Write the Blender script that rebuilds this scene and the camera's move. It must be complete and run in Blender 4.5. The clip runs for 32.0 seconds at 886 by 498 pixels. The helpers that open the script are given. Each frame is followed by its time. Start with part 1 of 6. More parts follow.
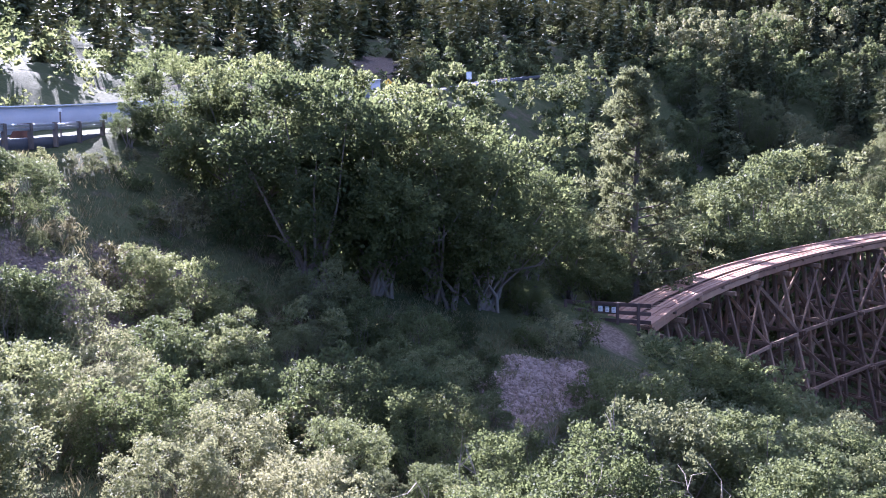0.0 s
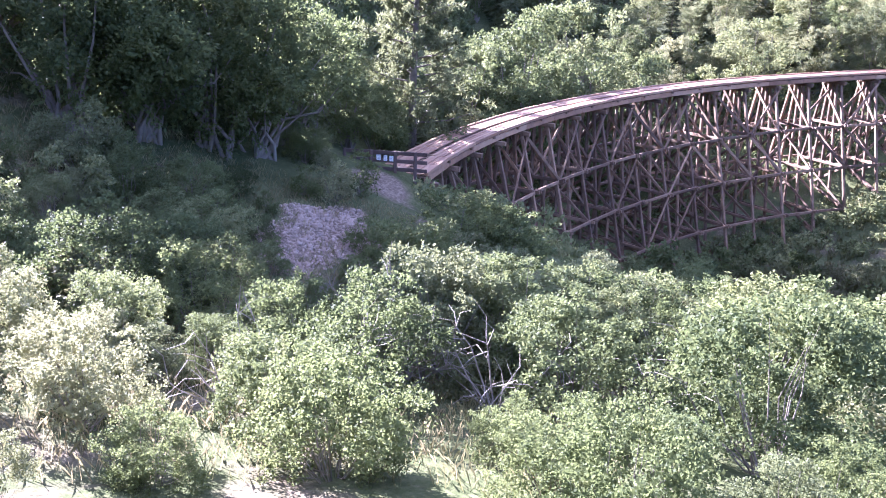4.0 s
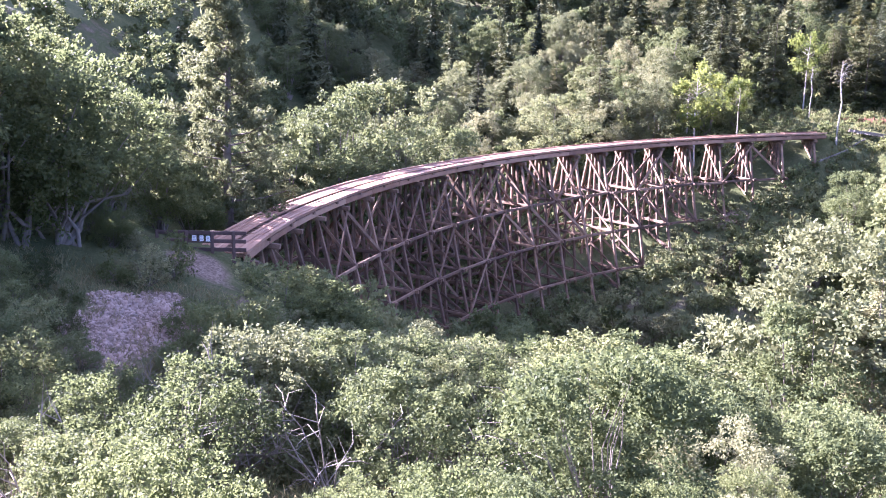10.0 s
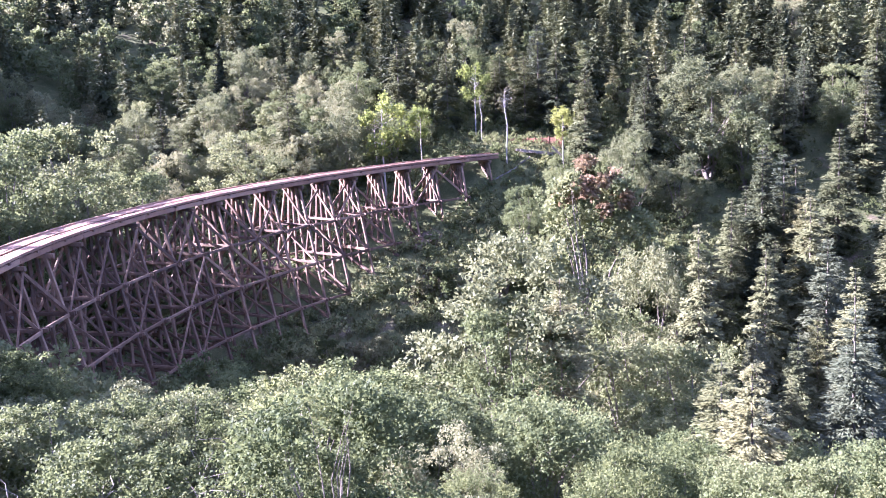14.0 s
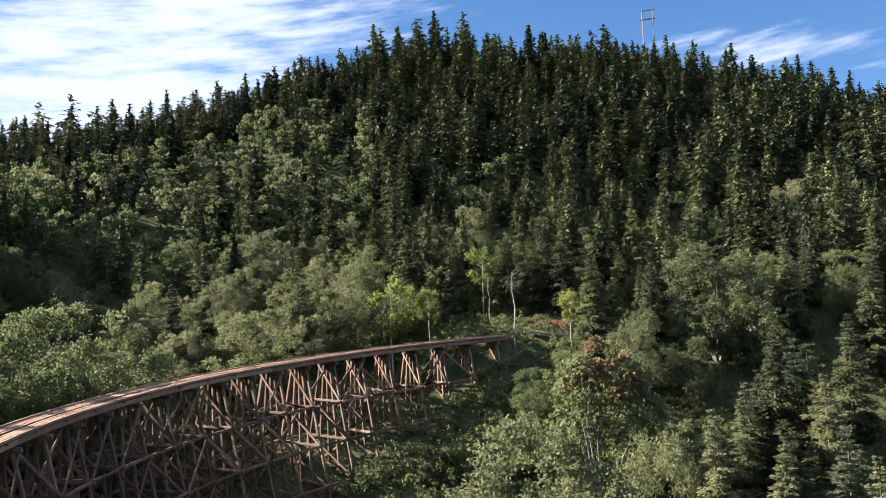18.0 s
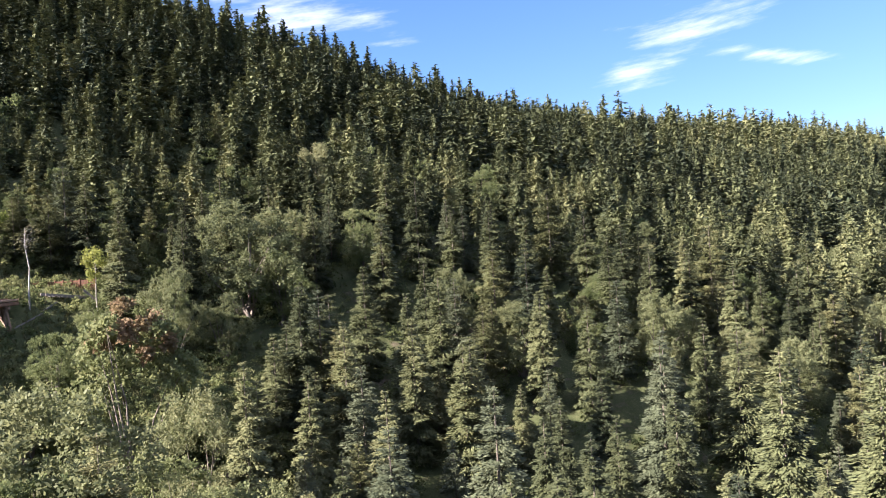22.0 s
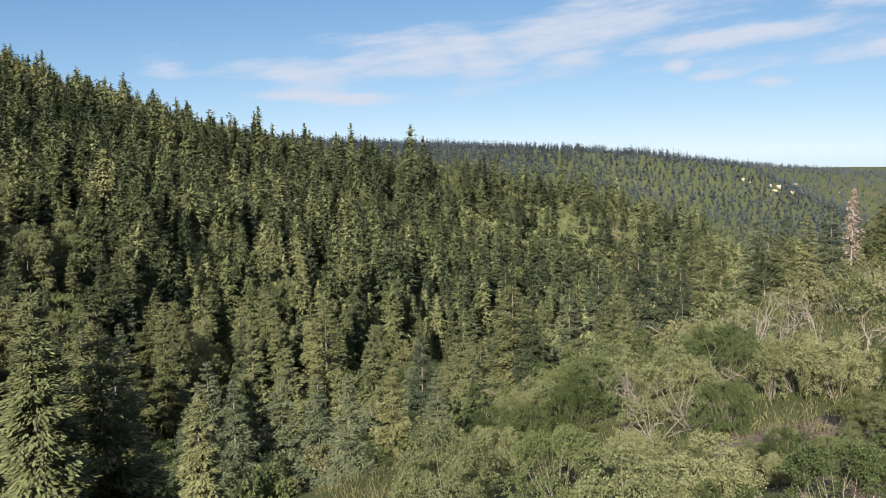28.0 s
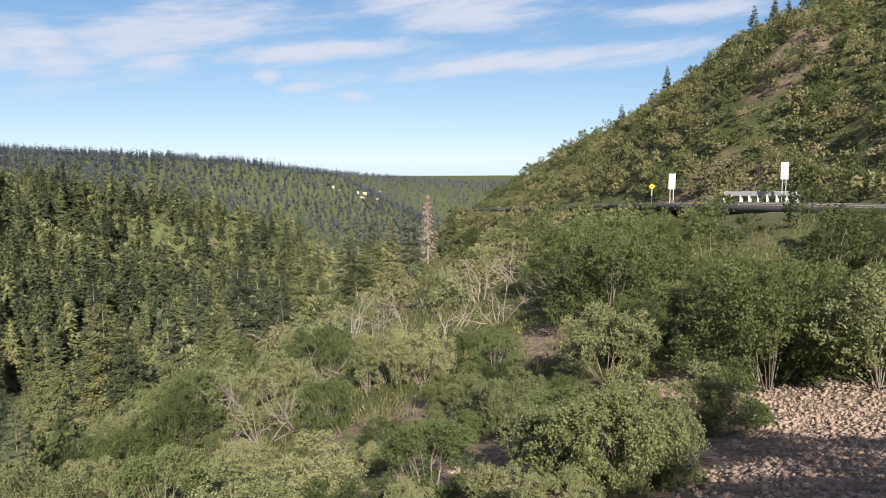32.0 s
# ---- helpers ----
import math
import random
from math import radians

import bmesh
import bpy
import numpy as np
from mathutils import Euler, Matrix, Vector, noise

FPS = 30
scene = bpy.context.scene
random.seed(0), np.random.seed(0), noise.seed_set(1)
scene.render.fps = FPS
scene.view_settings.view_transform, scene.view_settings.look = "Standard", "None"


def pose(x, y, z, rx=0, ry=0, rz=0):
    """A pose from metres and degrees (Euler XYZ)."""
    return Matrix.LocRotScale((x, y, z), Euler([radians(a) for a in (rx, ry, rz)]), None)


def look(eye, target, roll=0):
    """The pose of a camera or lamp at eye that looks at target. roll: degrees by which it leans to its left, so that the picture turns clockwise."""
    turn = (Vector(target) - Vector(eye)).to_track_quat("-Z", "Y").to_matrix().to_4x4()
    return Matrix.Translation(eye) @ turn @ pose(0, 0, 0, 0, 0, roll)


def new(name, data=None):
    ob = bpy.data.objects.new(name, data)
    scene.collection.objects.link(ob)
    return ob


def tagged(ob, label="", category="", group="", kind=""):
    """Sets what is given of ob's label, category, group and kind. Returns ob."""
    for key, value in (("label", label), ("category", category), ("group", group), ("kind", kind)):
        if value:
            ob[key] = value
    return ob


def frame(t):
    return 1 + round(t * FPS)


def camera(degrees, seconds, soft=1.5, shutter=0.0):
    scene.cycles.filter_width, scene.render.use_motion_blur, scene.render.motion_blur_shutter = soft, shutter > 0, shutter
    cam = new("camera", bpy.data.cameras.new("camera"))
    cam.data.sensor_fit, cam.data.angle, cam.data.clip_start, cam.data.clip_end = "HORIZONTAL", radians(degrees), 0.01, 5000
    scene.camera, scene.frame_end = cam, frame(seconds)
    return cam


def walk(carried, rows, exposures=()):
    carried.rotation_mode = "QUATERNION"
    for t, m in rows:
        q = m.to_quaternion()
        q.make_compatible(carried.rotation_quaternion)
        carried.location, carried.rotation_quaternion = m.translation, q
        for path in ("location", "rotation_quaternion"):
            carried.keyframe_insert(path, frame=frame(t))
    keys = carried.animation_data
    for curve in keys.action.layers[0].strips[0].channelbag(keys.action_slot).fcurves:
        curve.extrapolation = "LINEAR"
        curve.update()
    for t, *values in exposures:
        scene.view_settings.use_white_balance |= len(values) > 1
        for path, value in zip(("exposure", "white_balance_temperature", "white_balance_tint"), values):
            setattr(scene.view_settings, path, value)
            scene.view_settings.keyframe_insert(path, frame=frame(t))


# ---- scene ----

# The camera: carried by hand at one spot of the overlook, panning right.
EYE = (0.0, 0.0, 0.0)
cam = camera(57.0, 32.0, 1.0, 0.0)
TURNS = [
    (0.0, 85.79, 1.07, 0.35), (0.5, 84.91, 1.08, -3.85), (1.0, 84.50, 0.55, -7.67),
    (1.5, 83.87, 1.41, -14.23), (2.0, 83.39, 2.17, -20.13), (2.5, 82.25, 1.35, -21.19),
    (3.0, 78.56, -0.45, -20.28), (3.5, 75.27, -1.58, -16.86), (5.5, 75.80, -1.45, -13.25),
    (6.0, 80.31, -1.73, -14.25), (6.5, 82.86, -1.50, -18.58), (7.0, 83.65, -1.19, -22.43),
    (7.5, 82.81, -1.41, -23.48), (8.0, 82.85, -1.52, -25.28), (8.5, 83.12, -0.83, -27.58),
    (9.0, 82.10, -0.54, -28.86), (9.5, 80.95, -0.87, -28.05), (10.0, 80.65, -0.83, -27.52),
    (10.5, 80.62, -0.29, -27.78), (11.0, 80.57, 0.77, -28.58), (11.5, 80.95, 0.66, -28.62),
    (12.0, 81.07, 0.63, -28.89), (12.5, 81.18, 1.63, -31.86), (13.0, 81.37, 3.13, -38.52),
    (13.5, 82.06, 3.06, -44.83), (15.5, 82.71, 2.17, -53.74), (16.0, 82.73, 2.65, -56.77),
    (16.5, 85.21, 2.62, -60.06), (17.0, 90.41, 3.03, -58.39), (17.5, 94.74, 3.30, -51.71),
    (18.0, 95.41, 2.15, -48.13), (18.5, 93.05, 1.63, -46.91), (19.0, 91.60, 1.45, -46.17),
    (19.5, 88.27, 1.60, -47.65), (20.0, 86.26, 2.51, -54.74), (20.5, 87.90, 3.19, -63.72),
    (21.0, 90.15, 3.66, -69.27), (21.5, 91.33, 3.49, -73.48), (22.0, 90.71, 3.67, -80.07),
    (22.5, 89.63, 3.71, -84.94), (23.0, 89.01, 4.09, -87.71), (23.5, 88.35, 4.57, -92.37),
    (24.0, 87.55, 5.11, -98.36), (24.5, 87.00, 5.25, -102.34), (25.0, 86.00, 5.41, -106.50),
    (25.5, 84.67, 5.51, -111.13), (27.5, 83.38, 0.70, -131.04), (28.0, 83.36, 0.81, -135.21),
    (28.5, 83.34, 0.64, -137.88), (29.0, 83.16, 0.68, -141.42), (29.5, 82.80, 0.75, -147.46),
    (30.0, 82.64, 0.72, -151.63), (30.5, 82.74, 0.79, -154.60), (31.0, 83.17, 0.45, -157.44),
    (31.5, 83.40, 0.20, -160.40), (32.0, 83.70, 0.17, -162.97),
]
EXPOSURES = [(0.0, 3.08, 5050, 34), (1.0, 3.78, 5050, 36), (2.5, 3.98, 5150, 40), (3.5, 3.93, 5050, 38), (6.0, 4.13, 4900, 26), (7.2, 3.98, 5000, 42), (12.0, 3.83, 5250, 42), (13.5, 3.78, 5150, 42), (15.5, 3.3, 4700, 58), (16.5, 3.45, 4700, 58), (17.2, 2.85, 5310, 40), (18.0, 2.17, 5860, 10), (19.0, 2.25, 5760, 12), (20.0, 2.7, 5210, 44), (21.2, 2.8, 5160, 48), (22.0, 2.62, 5890, 20), (23.0, 2.47, 5990, 14), (25.5, 1.82, 5890, 12), (28.0, 1.47, 6110, 8), (32.0, 1.52, 6210, 10)]
walk(cam, [(t, pose(*EYE, rx, ry, rz)) for t, rx, ry, rz in TURNS], EXPOSURES)

# ---- light ----
SUN_AZ, SUN_EL = -28.0, 28.0      # degrees clockwise from +y, degrees up

# azimuth, elevation, half length, tilt, half thickness of each cloud bank, in degrees
CLOUDS = [
    (125.3, 5.3, 4.0, -1.4, 0.79),
    (134.2, 6.5, 6.1, -2.2, 1.07),
    (145.6, 8.4, 7.9, 7.6, 1.35),
    (144.4, 6.2, 2.7, 3.5, 0.63),
    (154.6, 7.3, 8.9, 5.0, 0.52),
    (137.2, 6.6, 2.9, -7.1, 1.35),
    (163.7, 10.3, 6.9, -0.9, 1.51),
    (169.6, 6.7, 13.3, 3.4, 0.52),
    (179.9, 9.5, 5.9, 1.6, 0.48),
    (151.1, 5.5, 0.8, 4.0, 0.36),
    (153.2, 4.8, 1.8, 3.3, 0.28),
    (156.6, 4.3, 1.3, 1.2, 0.24),
    (127.4, 4.0, 6.3, -2.5, 0.32),
    (94.1, 11.7, 3.1, 9.3, 1.03),
    (98.1, 14.5, 5.5, 4.3, 1.35),
    (102.7, 11.8, 3.9, -10.5, 0.48),
    (116.6, 6.0, 2.7, -12.4, 1.19),
    (115.1, 12.6, 3.2, -12.2, 0.71),
    # the next two banks stand for cloud and for the sun's white glare
    (26, 15.5, 18, 0, 4.6),
    (30, 20.5, 13, 2, 3.0),
    (47, 24.2, 9, 0, 0.9),
    (70, 17, 9, -4, 1.6),
]


def heading(az, r, z=0.0):
    a = radians(az)
    return Vector((r * math.sin(a), r * math.cos(a), z))


def noise_node(N, L, scale, detail=4.0, rough=0.55, vec=None):
    n = N("ShaderNodeTexNoise")
    n.inputs["Scale"].default_value, n.inputs["Detail"].default_value, n.inputs["Roughness"].default_value = scale, detail, rough
    if vec is not None:
        L(vec, n.inputs["Vector"])
    return n


def make_world():
    w = bpy.data.worlds.new("sky")
    scene.world = w
    w.use_nodes = True
    nt = w.node_tree
    nt.nodes.clear()
    N, L = nt.nodes.new, nt.links.new
    out, bg = N("ShaderNodeOutputWorld"), N("ShaderNodeBackground")
    sky = N("ShaderNodeTexSky")
    sky.sky_type, sky.sun_disc = "NISHITA", False
    sky.sun_elevation, sky.sun_rotation = radians(SUN_EL), radians(SUN_AZ)
    sky.altitude, sky.air_density, sky.dust_density, sky.ozone_density = 2600, 0.55, 0.05, 2.5
    geo = N("ShaderNodeTexCoord")
    # drifting cloud banks, each a ragged ellipse about an azimuth and an elevation
    sep = N("ShaderNodeSeparateXYZ")
    L(geo.outputs["Generated"], sep.inputs[0])

    def calc(op, a, b=None, c=None):
        n = N("ShaderNodeMath"); n.operation = op
        for k, v in enumerate((a, b, c)):
            if v is None:
                continue
            if isinstance(v, (int, float)):
                n.inputs[k].default_value = v
            else:
                L(v, n.inputs[k])
        return n.outputs[0]

    azim = calc("MODULO", calc("MULTIPLY_ADD", calc("ARCTAN2", sep.outputs["X"], sep.outputs["Y"]), 57.2958, 360.0), 360.0)
    elev = calc("MULTIPLY", calc("ARCSINE", sep.outputs["Z"]), 57.2958)
    comb = N("ShaderNodeCombineXYZ")
    L(calc("MULTIPLY", azim, 0.10), comb.inputs[0])
    L(calc("MULTIPLY_ADD", elev, 0.55, calc("MULTIPLY", azim, -0.06)), comb.inputs[1])
    n1 = noise_node(N, L, 1.6, 8.0, 0.6, comb.outputs[0])
    ragged = calc("MULTIPLY_ADD", n1.outputs["Fac"], 2.6, -1.3)
    total = None
    for caz, cel, half, tilt, thick in CLOUDS:
        du, dv = calc("SUBTRACT", azim, caz), calc("SUBTRACT", elev, cel)
        c, q = math.cos(radians(tilt)), math.sin(radians(tilt))
        u = calc("DIVIDE", calc("MULTIPLY_ADD", du, c, calc("MULTIPLY", dv, q)), half * 1.25)
        v = calc("DIVIDE", calc("MULTIPLY_ADD", du, -q, calc("MULTIPLY", dv, c)), thick * 1.7)
        d = calc("SQRT", calc("MULTIPLY_ADD", u, u, calc("MULTIPLY", v, v)))
        one = calc("SUBTRACT", 0.5 if 60 < caz < 120 else 1.0, calc("ADD", d, ragged))
        total = one if total is None else calc("MAXIMUM", total, one)
    soft = N("ShaderNodeMapRange"); soft.interpolation_type = "SMOOTHSTEP"
    soft.inputs["From Min"].default_value, soft.inputs["From Max"].default_value = -0.2, 1.0
    soft.inputs["To Max"].default_value = 0.88
    L(total, soft.inputs["Value"])
    # an unseen veil of high cloud overhead, added to fill shade with neutral light
    fill_veil = N("ShaderNodeMapRange"); fill_veil.interpolation_type = "SMOOTHSTEP"
    fill_veil.inputs["From Min"].default_value, fill_veil.inputs["From Max"].default_value = 24.0, 44.0
    L(elev, fill_veil.inputs["Value"])
    n2 = noise_node(N, L, 2.2, 6.0, 0.6, geo.outputs["Generated"])
    fill_streak = calc("MULTIPLY", fill_veil.outputs[0], calc("MULTIPLY_ADD", n2.outputs["Fac"], 0.8, 0.1))
    veiled = calc("MAXIMUM", soft.outputs[0], fill_streak)
    mix = N("ShaderNodeMixRGB")
    mix.inputs["Color2"].default_value = (2.85, 2.9, 3.2, 1)
    # the glare of the horizon and of the sun's side is held in
    hold = N("ShaderNodeVectorMath"); hold.operation = "MULTIPLY_ADD"
    hold.inputs[1].default_value, hold.inputs[2].default_value = (1 / 5.8,) * 3, (1, 1, 1)
    L(sky.outputs[0], hold.inputs[0])
    held = N("ShaderNodeVectorMath"); held.operation = "DIVIDE"
    L(sky.outputs[0], held.inputs[0]); L(hold.outputs[0], held.inputs[1])
    rich = N("ShaderNodeHueSaturation"); rich.inputs["Saturation"].default_value = 1.12
    L(held.outputs[0], rich.inputs["Color"])
    L(veiled, mix.inputs["Fac"]); L(rich.outputs[0], mix.inputs["Color1"])
    L(mix.outputs[0], bg.inputs["Color"])
    bg.inputs["Strength"].default_value = SKY_STRENGTH
    L(bg.outputs[0], out.inputs["Surface"])


SKY_STRENGTH = 0.09
make_world()
sun = new("sun", bpy.data.lights.new("sun", "SUN"))
sun.data.energy, sun.data.angle, sun.data.color = 5.0, radians(0.55), (1.0, 0.9, 0.74)
sun.matrix_world = look(heading(SUN_AZ, 300, 300 * math.tan(radians(SUN_EL))), (0, 0, 0))


# ---- materials ----
def material(name):
    m = bpy.data.materials.new(name)
    m.use_nodes = True
    nt = m.node_tree
    b = nt.nodes["Principled BSDF"]
    return m, nt.nodes.new, nt.links.new, b, nt.nodes["Material Output"]


def ramp_node(N, stops):
    r = N("ShaderNodeValToRGB")
    e = r.color_ramp.elements
    e[0].position, e[0].color = stops[0][0], (*stops[0][1], 1)
    e[1].position, e[1].color = stops[-1][0], (*stops[-1][1], 1)
    for p, c in stops[1:-1]:
        k = e.new(p)
        k.color = (*c, 1)
    return r


def leaf_material(name, dark, mid, light, see_through=0.45, patch=0.12, gloss=0.6, speckle=0.28):
    """Foliage: colour varies leaf by leaf, tree by tree and over patches; light comes through the blades."""
    m, N, L, b, out = material(name)
    dark, mid, light = [(r * 1.08, g, bl * 1.14) for r, g, bl in (dark, mid, light)]      # less saturated leaf colours: more red and blue
    geo, info = N("ShaderNodeNewGeometry"), N("ShaderNodeObjectInfo")
    n = noise_node(N, L, patch, 3.0, 0.6, geo.outputs["Position"])
    a = N("ShaderNodeMath"); a.operation = "MULTIPLY_ADD"; a.inputs[1].default_value = speckle
    L(geo.outputs["Random Per Island"], a.inputs[0])
    c = N("ShaderNodeMath"); c.operation = "MULTIPLY_ADD"; c.inputs[1].default_value = 0.9; c.inputs[2].default_value = -0.38
    L(n.outputs["Fac"], c.inputs[0])
    tone = N("ShaderNodeAttribute"); tone.attribute_name = "tone"
    e = N("ShaderNodeMath"); e.operation = "MULTIPLY_ADD"; e.inputs[1].default_value = 0.5
    L(tone.outputs["Fac"], e.inputs[0]); L(c.outputs[0], e.inputs[2]); L(e.outputs[0], a.inputs[2])
    d = N("ShaderNodeMath"); d.operation = "MULTIPLY_ADD"; d.inputs[1].default_value = 0.52
    L(info.outputs["Random"], d.inputs[0]); L(a.outputs[0], d.inputs[2])
    r = ramp_node(N, [(0.12, dark), (0.5, mid), (0.92, light)])
    L(d.outputs[0], r.inputs[0])
    L(r.outputs[0], b.inputs["Base Color"])
    b.inputs["Roughness"].default_value = gloss
    b.inputs["Specular IOR Level"].default_value = 0.12
    t = N("ShaderNodeBsdfTranslucent")
    hs = N("ShaderNodeHueSaturation"); hs.inputs["Hue"].default_value = 0.485; hs.inputs["Value"].default_value = 1.4
    L(r.outputs[0], hs.inputs["Color"]); L(hs.outputs[0], t.inputs["Color"])
    mx = N("ShaderNodeMixShader"); mx.inputs[0].default_value = see_through
    L(b.outputs[0], mx.inputs[1]); L(t.outputs[0], mx.inputs[2]); L(mx.outputs[0], out.inputs["Surface"])
    return m


def rough_material(name, stops, scale=4.0, fine=40.0, rough=0.9, bump=0.3, bump_dist=0.05, stretch=None, metal=0.0, vary=0.25):
    """Mineral, bark, timber, paint: two scales of colour, bump, and a shift from piece to piece."""
    m, N, L, b, out = material(name)
    geo, info = N("ShaderNodeNewGeometry"), N("ShaderNodeObjectInfo")
    vec = geo.outputs["Position"]
    if stretch:
        tc, mp = N("ShaderNodeTexCoord"), N("ShaderNodeMapping")
        mp.inputs["Scale"].default_value = stretch
        L(tc.outputs["Object"], mp.inputs[0]); vec = mp.outputs[0]
    n1, n2 = noise_node(N, L, scale, 5.0, 0.6, vec), noise_node(N, L, fine, 4.0, 0.65, vec)
    a = N("ShaderNodeMath"); a.operation = "MULTIPLY_ADD"; a.inputs[1].default_value = 0.45
    L(n2.outputs["Fac"], a.inputs[0])
    c = N("ShaderNodeMath"); c.operation = "MULTIPLY_ADD"; c.inputs[1].default_value = 0.75; c.inputs[2].default_value = -0.1 - vary / 2
    L(n1.outputs["Fac"], c.inputs[0]); L(c.outputs[0], a.inputs[2])
    d = N("ShaderNodeMath"); d.operation = "MULTIPLY_ADD"; d.inputs[1].default_value = vary
    L(info.outputs["Random"], d.inputs[0]); L(a.outputs[0], d.inputs[2])
    r = ramp_node(N, stops)
    L(d.outputs[0], r.inputs[0]); L(r.outputs[0], b.inputs["Base Color"])
    b.inputs["Roughness"].default_value, b.inputs["Metallic"].default_value = rough, metal
    bp = N("ShaderNodeBump"); bp.inputs["Strength"].default_value, bp.inputs["Distance"].default_value = bump, bump_dist
    L(n2.outputs["Fac"], bp.inputs["Height"]); L(bp.outputs[0], b.inputs["Normal"])
    return m


M_CONIFER = leaf_material("conifer_needles", (0.036, 0.048, 0.023), (0.102, 0.120, 0.048), (0.2, 0.212, 0.09), 0.05, 0.05, 0.7, 0.22)
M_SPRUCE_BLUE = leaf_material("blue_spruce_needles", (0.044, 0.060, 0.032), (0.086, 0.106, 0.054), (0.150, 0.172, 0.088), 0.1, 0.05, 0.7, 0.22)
M_YOUNGFIR = leaf_material("young_fir_needles", (0.06, 0.074, 0.03), (0.125, 0.138, 0.053), (0.215, 0.22, 0.092), 0.12, 0.2)
# aerial haze put into the needle colour, bluer for the farther woods
M_HAZED = leaf_material("hazed_conifer_needles", (0.026, 0.038, 0.026), (0.060, 0.078, 0.046), (0.105, 0.122, 0.07), 0.06, 0.02, 0.7, 0.2)
M_HAZED_BLUE = leaf_material("haze_blue_conifer_needles", (0.034, 0.047, 0.050), (0.062, 0.080, 0.082), (0.095, 0.114, 0.112), 0.06, 0.01, 0.7, 0.2)
M_PINE = leaf_material("pine_needles", (0.085, 0.105, 0.045), (0.152, 0.178, 0.074), (0.23, 0.258, 0.118), 0.5, 0.3)
M_OAK = leaf_material("oak_leaves", (0.046, 0.066, 0.024), (0.092, 0.122, 0.042), (0.160, 0.187, 0.070), 0.58, 0.25)
M_MAPLE = leaf_material("maple_leaves", (0.060, 0.085, 0.030), (0.112, 0.143, 0.052), (0.182, 0.208, 0.085), 0.42, 0.25)
M_LOCUST = leaf_material("pale_shrub_leaves", (0.090, 0.112, 0.046), (0.155, 0.178, 0.076), (0.235, 0.25, 0.115), 0.38, 0.4)
M_ASPEN = leaf_material("aspen_leaves", (0.10, 0.14, 0.03), (0.16, 0.20, 0.045), (0.23, 0.26, 0.07), 0.5, 0.4)
M_RUST = leaf_material("rusty_leaves", (0.12, 0.115, 0.048), (0.165, 0.142, 0.062), (0.22, 0.168, 0.088), 0.4, 0.3)
M_SCRUB = leaf_material("scrub_leaves", (0.064, 0.074, 0.032), (0.120, 0.126, 0.052), (0.190, 0.188, 0.092), 0.3, 0.3)
M_DRYNEEDLE = leaf_material("dry_needles", (0.17, 0.13, 0.095), (0.25, 0.2, 0.15), (0.34, 0.28, 0.21), 0.25, 0.3)
M_GRASS = leaf_material("grass_blades", (0.075, 0.09, 0.03), (0.14, 0.145, 0.06), (0.26, 0.23, 0.12), 0.4, 0.2)
M_BARK = rough_material("grey_bark", [(0.1, (0.07, 0.055, 0.045)), (0.9, (0.24, 0.2, 0.16))], 3, 30)
M_WHITEBARK = rough_material("white_bark", [(0.15, (0.16, 0.13, 0.11)), (0.5, (0.3, 0.27, 0.235)), (0.95, (0.48, 0.45, 0.4))], 5, 40)
M_DEADWOOD = rough_material("bare_dead_wood", [(0.1, (0.12, 0.10, 0.085)), (0.9, (0.30, 0.26, 0.22))], 3, 30)
M_TIMBER = rough_material("weathered_trestle_timber", [(0.05, (0.040, 0.024, 0.016)), (0.5, (0.135, 0.080, 0.050)), (0.95, (0.34, 0.22, 0.145))], 1.2, 14, 0.85, 0.4, 0.03, None, 0.0, 0.45)
M_DECK = rough_material("red_brown_deck_boards", [(0.05, (0.13, 0.062, 0.040)), (0.5, (0.28, 0.155, 0.095)), (0.95, (0.42, 0.28, 0.185))], 0.8, 10, 0.75, 0.4, 0.02, None, 0.0, 0.4)
M_FENCEWOOD = rough_material("dark_fence_wood", [(0.1, (0.045, 0.028, 0.024)), (0.9, (0.12, 0.08, 0.065))], 2, 20)
# orange board colour, darkened for the shade the railing stands in
M_ORANGEWOOD = rough_material("orange_stained_boards", [(0.1, (0.09, 0.040, 0.024)), (0.9, (0.2, 0.088, 0.045))], 2, 20)
M_ROCK = rough_material("broken_limestone", [(0.05, (0.11, 0.080, 0.064)), (0.5, (0.26, 0.190, 0.150)), (0.95, (0.42, 0.33, 0.265))], 1.5, 18, 0.95, 0.5, 0.03, None, 0.0, 0.4)
M_ASPHALT = rough_material("asphalt", [(0.1, (0.05, 0.05, 0.052)), (0.9, (0.10, 0.1, 0.1))], 0.6, 60)
M_CONCRETE = rough_material("pale_concrete", [(0.1, (0.33, 0.33, 0.34)), (0.9, (0.52, 0.51, 0.5))], 0.5, 12)
M_GALV = rough_material("galvanised_steel", [(0.1, (0.33, 0.34, 0.35)), (0.9, (0.5, 0.5, 0.5))], 3, 40, 0.45, 0.1, 0.005, None, 0.8)
M_POST = rough_material("treated_post_wood", [(0.1, (0.07, 0.055, 0.045)), (0.9, (0.17, 0.13, 0.1))], 4, 30)
M_WHITE = rough_material("white_sign_sheet", [(0.1, (0.68, 0.68, 0.66)), (0.9, (0.8, 0.8, 0.78))], 3, 30, 0.5, 0.05)
M_YELLOW = rough_material("yellow_sign_sheet", [(0.1, (0.7, 0.36, 0.02)), (0.9, (0.8, 0.45, 0.03))], 3, 30, 0.5, 0.05)
M_BLACK = rough_material("black_sign_ink", [(0.1, (0.02, 0.02, 0.02)), (0.9, (0.04, 0.04, 0.04))], 3, 30, 0.5, 0.05)
